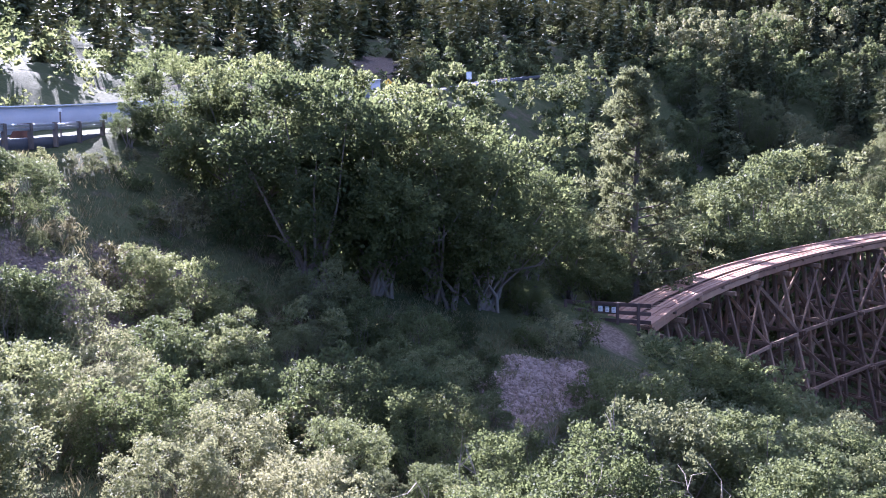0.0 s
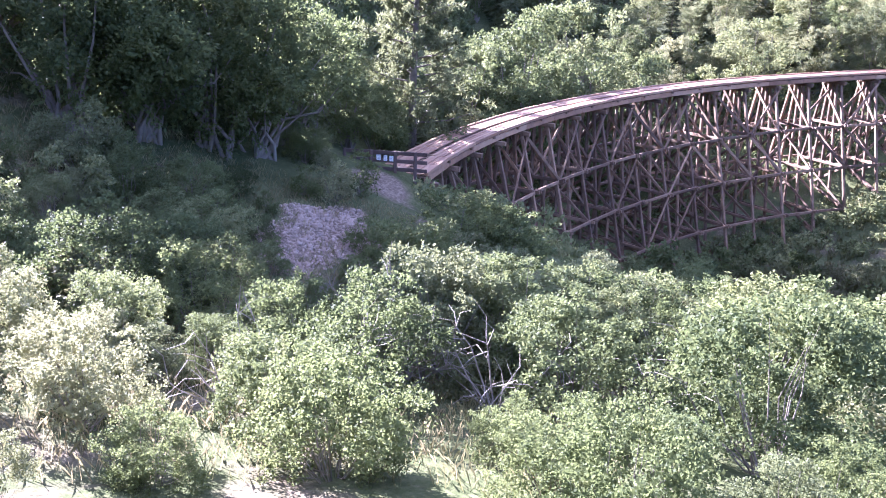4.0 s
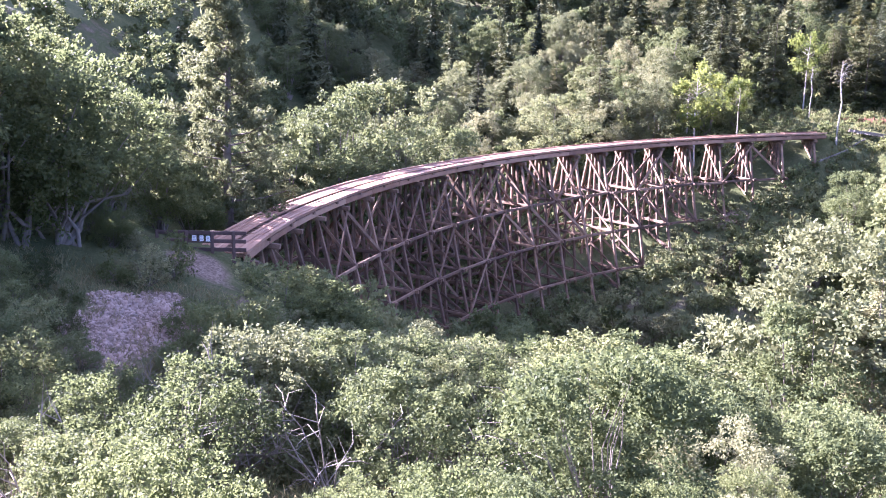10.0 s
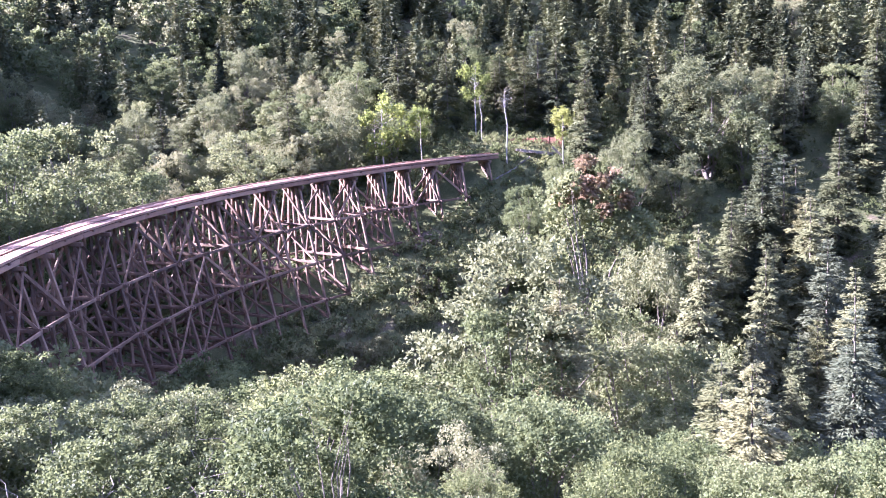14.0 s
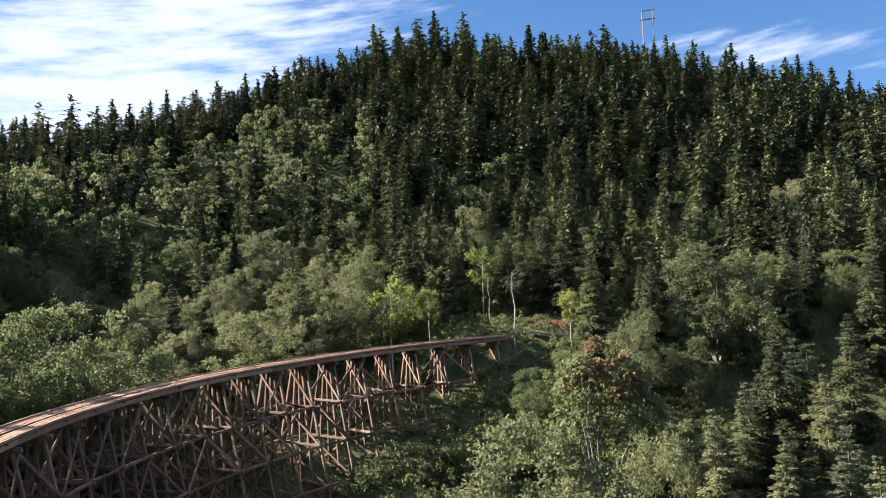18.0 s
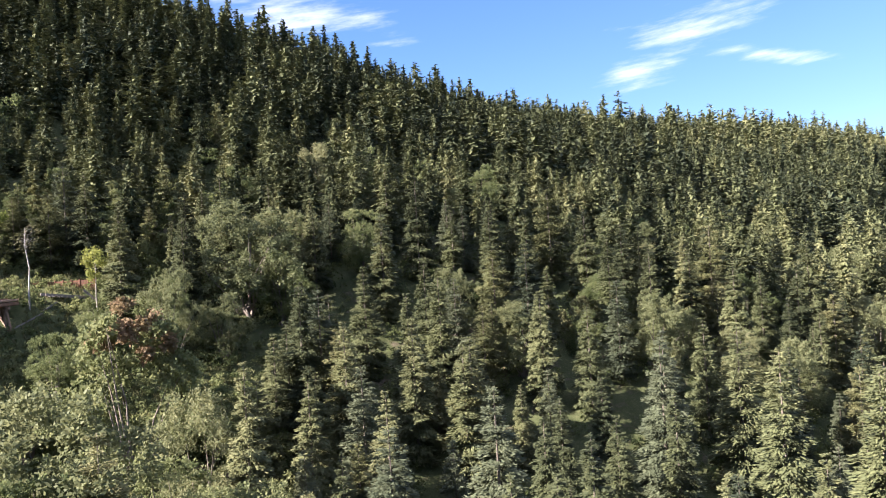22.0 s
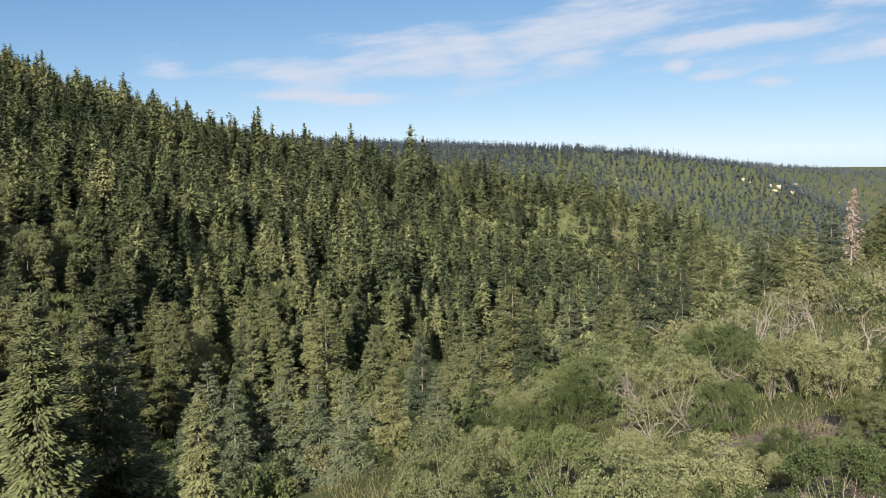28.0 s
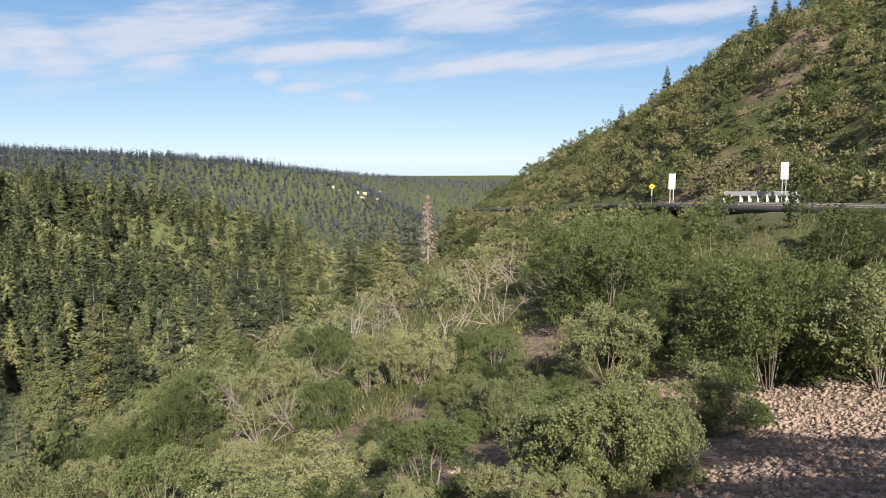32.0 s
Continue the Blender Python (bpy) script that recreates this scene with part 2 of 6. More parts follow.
M_GREYINK = rough_material("grey_sign_ink", [(0.1, (0.3, 0.31, 0.34)), (0.9, (0.4, 0.4, 0.42))], 3, 30, 0.5, 0.05)
M_RAIL = rough_material("dark_painted_rail", [(0.1, (0.035, 0.022, 0.022)), (0.9, (0.085, 0.06, 0.06))], 6, 60, 0.4, 0.15, 0.004)
M_HOUSE = rough_material("tan_stucco", [(0.1, (0.45, 0.32, 0.24)), (0.9, (0.62, 0.5, 0.42))], 0.3, 3)
M_ROOFPALE = rough_material("pale_metal_roof", [(0.1, (0.55, 0.55, 0.56)), (0.9, (0.75, 0.75, 0.75))], 0.3, 3)
M_WINDOW = rough_material("dark_window_glass", [(0.1, (0.02, 0.025, 0.03)), (0.9, (0.05, 0.06, 0.07))], 1, 5, 0.1, 0.0)


# x, y, radius of beds of broken stone; then bare worn patches
STONY = [(*heading(az, r)[:2], q) for az, r, q in ((7.4, 38.5, 2.4), (4.6, 36.0, 1.9), (9.2, 37.2, 1.5), (4.0, 33.6, 1.2), (8.6, 41, 1.3), (5.4, 39.6, 1.2), (-25, 31, 3.0), (-20, 36, 2.4), (199, 11.5, 3.6), (193, 16, 3.0), (188, 19.5, 1.7), (177.2, 21, 1.5), (176.0, 18.6, 1.2), (167.6, 15.6, 1.1), (168, 13.6, 0.8))]
WORN = STONY + [(*heading(az, r)[:2], q) for az, r, q in ((190, 13, 7.5), (176.5, 19, 4.0), (168, 15, 3.2), (158, 24, 3.0), (172, 30, 3.0), (10.7, 48.5, 1.9), (62.8, 88, 5.5), (47.2, 112, 2.2), (183, 92, 4.0), (180, 98, 5.0), (186, 110, 5.0), (-3, 150, 9.0), (5.5, 158, 8.0))]


def ground_material():
    m, N, L, b, out = material("forest_ground")
    geo = N("ShaderNodeNewGeometry")
    p = geo.outputs["Position"]
    big, mid, fine = noise_node(N, L, 0.02, 4, 0.6, p), noise_node(N, L, 0.35, 5, 0.65, p), noise_node(N, L, 5.0, 5, 0.7, p)
    soil = ramp_node(N, [(0.3, (0.07, 0.054, 0.040)), (0.52, (0.16, 0.122, 0.092)), (0.72, (0.29, 0.232, 0.182))])
    L(fine.outputs["Fac"], soil.inputs[0])
    green = ramp_node(N, [(0.3, (0.032, 0.040, 0.017)), (0.5, (0.066, 0.076, 0.033)), (0.7, (0.14, 0.135, 0.07))])
    blot = N("ShaderNodeMath"); blot.operation = "MULTIPLY_ADD"; blot.inputs[1].default_value = 0.5
    half = N("ShaderNodeMath"); half.operation = "MULTIPLY"; half.inputs[1].default_value = 0.5
    L(fine.outputs["Fac"], blot.inputs[0]); L(mid.outputs["Fac"], half.inputs[0]); L(half.outputs[0], blot.inputs[2])
    L(blot.outputs[0], green.inputs[0])
    a = N("ShaderNodeMath"); a.operation = "MULTIPLY_ADD"; a.inputs[1].default_value = 0.6
    L(mid.outputs["Fac"], a.inputs[0])
    c = N("ShaderNodeMath"); c.operation = "MULTIPLY"; c.inputs[1].default_value = 0.5
    L(big.outputs["Fac"], c.inputs[0]); L(c.outputs[0], a.inputs[2])
    cover = ramp_node(N, [(0.36, (0, 0, 0)), (0.5, (1, 1, 1))])
    L(a.outputs[0], cover.inputs[0])
    # bare beds, ragged at their rims
    worn = None
    for x, y, r in WORN:
        near = N("ShaderNodeVectorMath"); near.operation = "MULTIPLY_ADD"
        near.inputs[1].default_value, near.inputs[2].default_value = (1 / r, 1 / r, 0), (-x / r, -y / r, 0)
        L(p, near.inputs[0])
        gone = N("ShaderNodeVectorMath"); gone.operation = "LENGTH"
        L(near.outputs[0], gone.inputs[0])
        if worn is None:
            worn = gone.outputs["Value"]
        else:
            least = N("ShaderNodeMath"); least.operation = "MINIMUM"
            L(worn, least.inputs[0]); L(gone.outputs["Value"], least.inputs[1]); worn = least.outputs[0]
    rim = N("ShaderNodeMath"); rim.operation = "MULTIPLY_ADD"; rim.inputs[1].default_value = 0.9
    L(mid.outputs["Fac"], rim.inputs[0]); L(worn, rim.inputs[2])
    edge = N("ShaderNodeMapRange"); edge.inputs["From Min"].default_value, edge.inputs["From Max"].default_value = 1.25, 1.6
    L(rim.outputs[0], edge.inputs["Value"])
    both = N("ShaderNodeMath"); both.operation = "MULTIPLY"
    L(cover.outputs[0], both.inputs[0]); L(edge.outputs[0], both.inputs[1])
    mx = N("ShaderNodeMixRGB")
    L(both.outputs[0], mx.inputs["Fac"]); L(soil.outputs[0], mx.inputs["Color1"]); L(green.outputs[0], mx.inputs["Color2"])
    L(mx.outputs[0], b.inputs["Base Color"])
    b.inputs["Roughness"].default_value = 1.0
    b.inputs["Specular IOR Level"].default_value = 0.05
    bp = N("ShaderNodeBump"); bp.inputs["Strength"].default_value, bp.inputs["Distance"].default_value = 0.6, 0.12
    L(fine.outputs["Fac"], bp.inputs["Height"]); L(bp.outputs[0], b.inputs["Normal"])
    return m


M_GROUND = ground_material()

# ---- ground: ridge, valley and bench lines of the canyon, metres from the eye ----
LINES = {
    "overlook": [(-6, -4, -1.75), (-5, 3, -1.7), (0, 3, -1.9), (2.0, 0, -1.8), (1.2, -3, -1.9)],
    "overlook_foot": [(-10, 14, -5.2), (0, 17, -7.6), (9, 15, -8.4), (15, 8, -8.6), (17, 0, -8.8), (14, -9, -8.2), (8, -15, -7.0), (0, -19, -6.2), (-8, -17, -4.6)],
    "drop": [(-8, 7, -4.8), (-3, 8, -5.8), (2, 7.8, -6.2), (6, 5.5, -6.3), (7.8, 0, -6.3), (6.5, -5, -6.0)],
    "road": [(60, -215, -14), (40, -165, -10.5), (22, -125, -7.6), (8, -95, -5.4), (0, -77, -4.1), (-13, -54, -3.0), (-23, -25, -1.6), (-26, 8, 0.4), (-25, 38, 2.5), (-20, 57, 4.5), (-12, 80, 7.9), (-3, 104, 12.2), (2, 118, 14.4), (12, 135, 17.8), (30, 165, 21)],
    "bank": [(-14, 36, -2.5), (-8, 42, -5.0), (2, 45, -8.4), (9, 47.5, -10.1), (12, 51, -10.4), (5, 52, -9.2), (8, 62, -10.4), (16, 76, -10), (24, 95, -9)],
    "scree": [(-14, 22, -5.0), (-4, 31, -8.2), (7, 38, -11.5), (20, 40, -16), (33, 34, -20)],
    "creek": [(44, 150, -6), (42, 120, -13), (44, 95, -19.5), (46, 80, -22.5), (50, 60, -25), (58, 35, -28), (75, 5, -31), (95, -40, -36), (115, -100, -43), (140, -190, -55), (170, -320, -70), (230, -520, -88), (330, -900, -112), (420, -1500, -125)],
    "near_slope": [(28, 12, -15), (32, -12, -17), (30, -38, -17), (30, -70, -17), (36, -105, -19), (46, -147, -22), (70, -210, -32)],
    "far_abutment": [(112, 72, -2.4), (106, 67, -3.6), (108, 72, -2.2), (103, 74, -3.0), (98, 75.5, -4.9), (93, 77.2, -8.7), (86, 79, -11.5), (75, 81, -15), (64, 82, -19.5)],
    "hill_foot": [(70, 115, -5), (95, 100, -2), (112, 88, 3), (122, 60, 3), (132, 20, -6), (146, -30, -14), (170, -100, -26), (205, -200, -40), (260, -340, -55)],
    "front_ridge": [(100, 270, 48), (165, 286, 76), (203, 260, 92), (249, 232, 113), (278, 195, 106), (303, 154, 97), (333, 108, 83), (352, 75, 70), (377, 46, 58), (370, 10, 38), (350, -40, 18)],
    "mid_ridge": [(362, -213, 2), (341, -245, -7), (313, -280, -13), (285, -315, -20), (260, -355, -28), (242, -409, -38), (232, -448, -47)],
    "side_valley": [(503, -327, -14), (487, -367, -30), (461, -415, -43), (422, -468, -56), (376, -518, -68), (330, -572, -82)],
    "back_ridge": [(480, 120, 92), (598, 52, 95), (620, -22, 84), (638, -124, 76), (650, -199, 66), (649, -262, 47), (641, -327, 26), (636, -397, 8), (600, -480, -16), (560, -600, -40)],
    "west_ridge": [(1078, -727, 19), (996, -836, 16), (870, -966, 7), (746, -1065, -2), (650, -1126, -10), (560, -1250, -30)],
    "west_hills": [(1250, -1800, -10), (1100, -1905, -17), (930, -1994, -37), (750, -2068, -57), (605, -2426, -78), (300, -2500, -70)],
    "east_hill": [(204, 401, 76), (154, 423, 86), (85, 480, 96), (0, 480, 98), (-120, 450, 92), (-230, 400, 88)],
    "uphill": [(-34, -88, 20), (-45, -60, 20), (-55, 0, 15), (-60, 60, 15), (-46, 110, 17), (-20, 160, 27), (30, 230, 42), (60, 180, 18)],
    "spur": [(-30, -130, 24), (-13, -112, 17), (-3, -140, 15), (17, -189, 8), (35, -227, 0.5), (60, -268, -9), (95, -340, -32)],
    "basin": [(0, -4600, -95), (1800, -4200, -95), (3600, -2800, -60), (4500, 0, 60), (3200, 3200, 120), (0, 4500, 120), (-3200, 3200, 120), (-4500, 0, 60), (-3200, -3200, -60)],
}


OUTER = [(-400, 300, 80), (-400, -300, 70), (-150, -700, -10), (0, -1200, -90), (1200, 600, 130), (700, 900, 140), (1800, -600, 10), (-200, 1000, 150)]


def samples():
    pts = [list(p) for p in OUTER]
    road = LINES["road"]
    for a, b in zip(road[:-1], road[1:]):      # level shoulders
        d = math.dist(a[:2], b[:2])
        nx, ny = (b[1] - a[1]) / d, -(b[0] - a[0]) / d
        for k in range(max(1, round(d / 9))):
            f = k / max(1, round(d / 9))
            for off in (-5.5, 5.0):
                pts.append([a[0] + (b[0] - a[0]) * f + nx * off, a[1] + (b[1] - a[1]) * f + ny * off, a[2] + (b[2] - a[2]) * f])
    for line in LINES.values():
        for a, b in zip(line[:-1], line[1:]):
            d = math.dist(a[:2], b[:2])
            n = max(1, round(d / (4 + 0.16 * min(math.hypot(*a[:2]), math.hypot(*b[:2])))))
            for k in range(n):
                f = k / n
                pts.append([a[i] + (b[i] - a[i]) * f for i in range(3)])
        pts.append(list(line[-1]))
    return np.array(pts, float)


KNOTS = samples()
_d = np.linalg.norm(KNOTS[:, None, :2] - KNOTS[None, :, :2], axis=-1)
_n = len(KNOTS)
_a = np.zeros((_n + 1, _n + 1))
_a[:_n, :_n] = _d - np.eye(_n) * 0.6
_a[:_n, _n] = _a[_n, :_n] = 1
BENT = np.linalg.solve(_a, np.concatenate([KNOTS[:, 2], [0]]))
WAVES = [(np.random.RandomState(k).uniform(0, 6.28, 2), 2 * math.pi / w, amp, np.random.RandomState(k + 50).uniform(0, 3.14)) for k, (w, amp) in enumerate(((31, 0.5), (23, 0.45), (17, 0.35), (11, 0.25), (7.3, 0.16), (4.9, 0.1), (67, 1.0), (97, 1.3), (140, 1.6)))]


def heights(xy):
    """The ground's height at rows of x, y."""
    xy = np.atleast_2d(np.asarray(xy, float))
    z = np.empty(len(xy))
    for i in range(0, len(xy), 4000):
        q = xy[i:i + 4000]
        z[i:i + 4000] = np.linalg.norm(q[:, None] - KNOTS[None, :, :2], axis=-1) @ BENT[:_n] + BENT[_n]
    far = np.clip((np.hypot(*xy.T) - 8) / 60, 0, 1)
    near_road = np.clip(road_gap(xy) / 14, 0, 1)
    for (p, q), k, amp, turn in WAVES:
        u, v = xy @ (math.cos(turn), math.sin(turn)), xy @ (-math.sin(turn), math.cos(turn))
        z = z + far * near_road * amp * np.sin(k * u + p) * np.sin(k * 0.83 * v + q)
    return z


def road_gap(xy):
    """Distance from the road's centre line, within its stretch round the overlook."""
    line = np.array(LINES["road"], float)[:, :2]
    best = np.full(len(xy), 1e9)
    for a, b in zip(line[:-1], line[1:]):
        ab = b - a
        f = np.clip(((xy - a) @ ab) / (ab @ ab), 0, 1)
        best = np.minimum(best, np.linalg.norm(xy - a - f[:, None] * ab, axis=1))
    return best


def height(x, y):
    return float(heights([(x, y)])[0])


def np_mesh(name, verts, faces, mat, smooth=False):
    """A mesh from arrays; faces are rows of four."""
    me = bpy.data.meshes.new(name)
    verts, faces = np.asarray(verts, np.float32), np.asarray(faces, np.int32)
    k = faces.shape[1]
    me.vertices.add(len(verts)); me.vertices.foreach_set("co", verts.ravel())
    me.loops.add(faces.size); me.loops.foreach_set("vertex_index", faces.ravel())
    me.polygons.add(len(faces)); me.polygons.foreach_set("loop_start", np.arange(len(faces), dtype=np.int32) * k)
    if smooth:
        me.polygons.foreach_set("use_smooth", np.ones(len(faces), dtype=bool))
    me.update(calc_edges=True)
    me.materials.append(mat)
    return me


def make_ground():
    radii = [0.0]
    while radii[-1] < 4800:
        radii.append(radii[-1] + max(0.7, radii[-1] * 0.024))
    na = 300
    ang = np.linspace(0, 2 * math.pi, na, endpoint=False)
    r = np.array(radii[1:])
    xy = np.concatenate([[[0, 0]], np.stack([np.outer(r, np.sin(ang)), np.outer(r, np.cos(ang))], -1).reshape(-1, 2)])
    z = heights(xy)
    ring = lambda i, j: 1 + i * na + (j % na)
    I, J = np.meshgrid(np.arange(len(r) - 1), np.arange(na), indexing="ij")
    quads = np.stack([ring(I, J), ring(I, J + 1), ring(I + 1, J + 1), ring(I + 1, J)], -1).reshape(-1, 4)
    fan = np.stack([np.zeros(na // 2, int), 1 + np.arange(0, na, 2), 1 + np.arange(1, na, 2), 1 + (np.arange(2, na + 2, 2) % na)], -1)[:, ::-1]
    me = np_mesh("ground", np.column_stack([xy, z]), np.concatenate([quads, fan]), M_GROUND, True)
    return tagged(new("ground", me), "stony brown canyon slopes with grass and leaf litter", "ground", kind="structure")


ground = make_ground()


def ground_at(az, el, start):
    """Distance at which a sight line at that elevation meets the ground, from start on."""
    r = np.arange(start, 4200, 6.0)
    a = radians(az)
    z = heights(np.stack([r * math.sin(a), r * math.cos(a)], 1))
    hit = np.nonzero(z >= r * math.tan(radians(el)))[0]
    return float(r[hit[0]]) if len(hit) else float(r[-1])

# ---- building helpers ----
def thing(name, at, label, category, group="", turn=0.0, size=1.0):
    ob = new(name)
    ob.empty_display_size = 0.2
    ob.matrix_world = Matrix.LocRotScale(Vector(at), Euler((0, 0, turn)), Vector((size,) * 3))
    return tagged(ob, label, category, group)


def child(name, me, parent, label=""):
    ob = new(name, me)
    ob.parent = parent
    return tagged(ob, label)


def part(name, bm, mat, parent, label=""):
    me = bpy.data.meshes.new(name)
    bm.to_mesh(me)
    bm.free()
    me.materials.append(mat)
    return child(name, me, parent, label)


def beam_mesh(name, mat, seed=0, wear=0.035):
    """A sawn timber 1 x 1 x 1 from x = 0 to 1, with a waist, chipped corners and slightly untrue faces."""
    rng = random.Random(seed)
    bm = bmesh.new()
    rings = []
    for x in (0.0, 0.5, 1.0):
        ring = []
        for y, z in ((-0.5, -0.42), (-0.42, -0.5), (0.42, -0.5), (0.5, -0.42), (0.5, 0.42), (0.42, 0.5), (-0.42, 0.5), (-0.5, 0.42)):
            ring.append(bm.verts.new((x, y + rng.uniform(-wear, wear), z + rng.uniform(-wear, wear))))
        rings.append(ring)
    for a, b in zip(rings[:-1], rings[1:]):
        for i in range(8):
            bm.faces.new((a[i], a[(i + 1) % 8], b[(i + 1) % 8], b[i]))
    bm.faces.new(rings[0][::-1]); bm.faces.new(rings[-1])
    bmesh.ops.recalc_face_normals(bm, faces=bm.faces)
    me = bpy.data.meshes.new(name)
    bm.to_mesh(me); bm.free()
    me.materials.append(mat)
    return me


def span(a, b, w, h, roll=0.0):
    """The pose that lays a unit timber from a to b, w wide and h high."""
    a, b = Vector(a), Vector(b)
    d = b - a
    x = d.normalized()
    side = x.cross(Vector((0, 0, 1)))
    side = side.normalized() if side.length > 1e-4 else Vector((0, 1, 0))
    up = side.cross(x)
    m = Matrix((x * d.length, -side * w, up * h)).transposed().to_4x4()
    m.translation = a
    return m


def laid(name, me, parent, a, b, w, h, label=""):
    ob = new(name, me)
    ob.parent = parent
    ob.matrix_basis = parent.matrix_world.inverted() @ span(a, b, w, h)
    return tagged(ob, label)


def tube(points, radii, sides=6):
    """Rows of vertices and faces of a tapered, bent stem."""
    P = np.asarray(points, float)
    V, F = [], []
    for i, (p, r) in enumerate(zip(P, radii)):
        d = P[min(i + 1, len(P) - 1)] - P[max(i - 1, 0)]
        d = d / (np.linalg.norm(d) + 1e-9)
        s = np.cross(d, (0.31, 0.95, 0.05)); s /= np.linalg.norm(s) + 1e-9
        u = np.cross(d, s)
        a = np.arange(sides) * 2 * math.pi / sides
        V.append(p + r * (np.outer(np.cos(a), s) + np.outer(np.sin(a), u)))
    n = len(P)
    for i in range(n - 1):
        for j in range(sides):
            k = (j + 1) % sides
            F.append((i * sides + j, i * sides + k, (i + 1) * sides + k, (i + 1) * sides + j))
    return np.concatenate(V), np.array(F)


def joined(pieces):
    V, F, o = [], [], 0
    for v, f in pieces:
        V.append(v); F.append(f + o); o += len(v)
    return np.concatenate(V), np.concatenate(F)


def unit(v):
    return v / (np.linalg.norm(v, axis=-1, keepdims=True) + 1e-9)


def leaves(pos, out, length, width, rng, droop=0.0, flat=0.5):
    """Blades: a kinked diamond at each place, pointing roughly along out."""
    n = len(pos)
    d = unit(out + rng.normal(0, 0.55, (n, 3)) - np.array([0, 0, droop]))
    nrm = unit(rng.normal(0, 1, (n, 3)) * 0.75 * (1 - flat) + np.array([0, 0, 0.8]) * flat + 0.8 * out)
    s = unit(np.cross(d, nrm))
    up = np.cross(s, d)
    ln = (length * rng.uniform(0.65, 1.3, (n, 1)))
    wd = (width * rng.uniform(0.65, 1.3, (n, 1)))
    bend = ln * rng.uniform(-0.25, 0.05, (n, 1))
    V = np.stack([pos - d * ln * 0.5, pos + s * wd * 0.5 - d * ln * 0.05, pos + d * ln * 0.5 + up * bend, pos - s * wd * 0.5 - d * ln * 0.05], 1).reshape(-1, 3)
    F = np.arange(4 * n).reshape(-1, 4)
    return V, F


def lobed_crown(rng, n, radius, low, high, lobes, blade, gap=0.35, tier=0.82):
    """Leaves in lobes: clumps of twigs of uneven size about a crown, thickest on their outsides."""
    C, S = [], []
    for k in range(lobes):
        a, h = rng.uniform(0, 2 * math.pi), rng.uniform(0.04, 1) ** 0.8
        prof = math.sqrt(max(0.06, 1 - abs(2 * h - 0.85) ** 2.2 / 1.6))
        rr = radius * prof * rng.uniform(0.35, 0.86)
        C.append((rr * math.cos(a), rr * math.sin(a), low + (high - low) * h * 0.93))
        S.append(radius * rng.uniform(0.2, 0.42) * (1.15 - 0.5 * h))
    C, S = np.array(C), np.array(S)
    w = S ** 2 / (S ** 2).sum()
    pick = rng.choice(lobes, n, p=w)
    # twigs inside each lobe: leaves gather on them
    tw = 24
    td = unit(rng.normal(0, 1, (lobes, tw, 3)) + np.array([0, 0, 0.35]))
    j = rng.integers(0, tw, n)
    dirs = td[pick, j]
    f = rng.uniform(gap, 1.0, (n, 1)) ** 0.6
    pos = C[pick] + dirs * S[pick][:, None] * f * np.array([1, 1, tier]) + rng.normal(0, 1, (n, 3)) * S[pick][:, None] * 0.1
    mid = np.array([0, 0, (low + high) / 2])
    out = unit(dirs + 0.5 * unit(pos - mid))
    return pos, out, C, S


def broadleaf(name, seed, tall, radius, n, blade, mat, bark, lobes=16, clear=0.25, stems=1, lean=0.0, tier=0.82):
    """Meshes of trunk and crown of a leafy tree or shrub standing at the origin."""
    rng = np.random.default_rng(seed)
    low = tall * clear
    pos, out, C, S = lobed_crown(rng, n, radius, low, tall, lobes, blade, 0.35, tier)
    pos = pos[pos[:, 2] > 0.05 * tall * clear]
    out = out[:len(pos)] if len(out) != len(pos) else out
    crown = leaves(pos, out, blade, blade * 0.62, rng)
    pieces = []
    for s in range(stems):
        a = rng.uniform(0, 6.28)
        foot = np.array([math.cos(a), math.sin(a), 0]) * (0.0 if stems == 1 else radius * 0.12)
        for c in C[s::stems][:max(3, 14 // stems)]:
            fork = foot + (np.array([c[0] * 0.25, c[1] * 0.25, low * rng.uniform(0.7, 1.25) + 0.1]) - foot) * 1.0
            mid = (fork + c) / 2 + rng.normal(0, 0.06 * radius, 3)
            r0 = 0.018 * tall / math.sqrt(stems)
            pieces.append(tube([foot + (0, 0, -0.4), (foot + fork) / 2 + rng.normal(0, 0.03 * tall, 3) * (1, 1, 0), fork, mid, c], [r0 * 1.2, r0, r0 * 0.75, r0 * 0.45, r0 * 0.12], 5))
    return np_mesh(name + "_stem", *joined(pieces), bark, True), np_mesh(name + "_crown", *crown, mat)


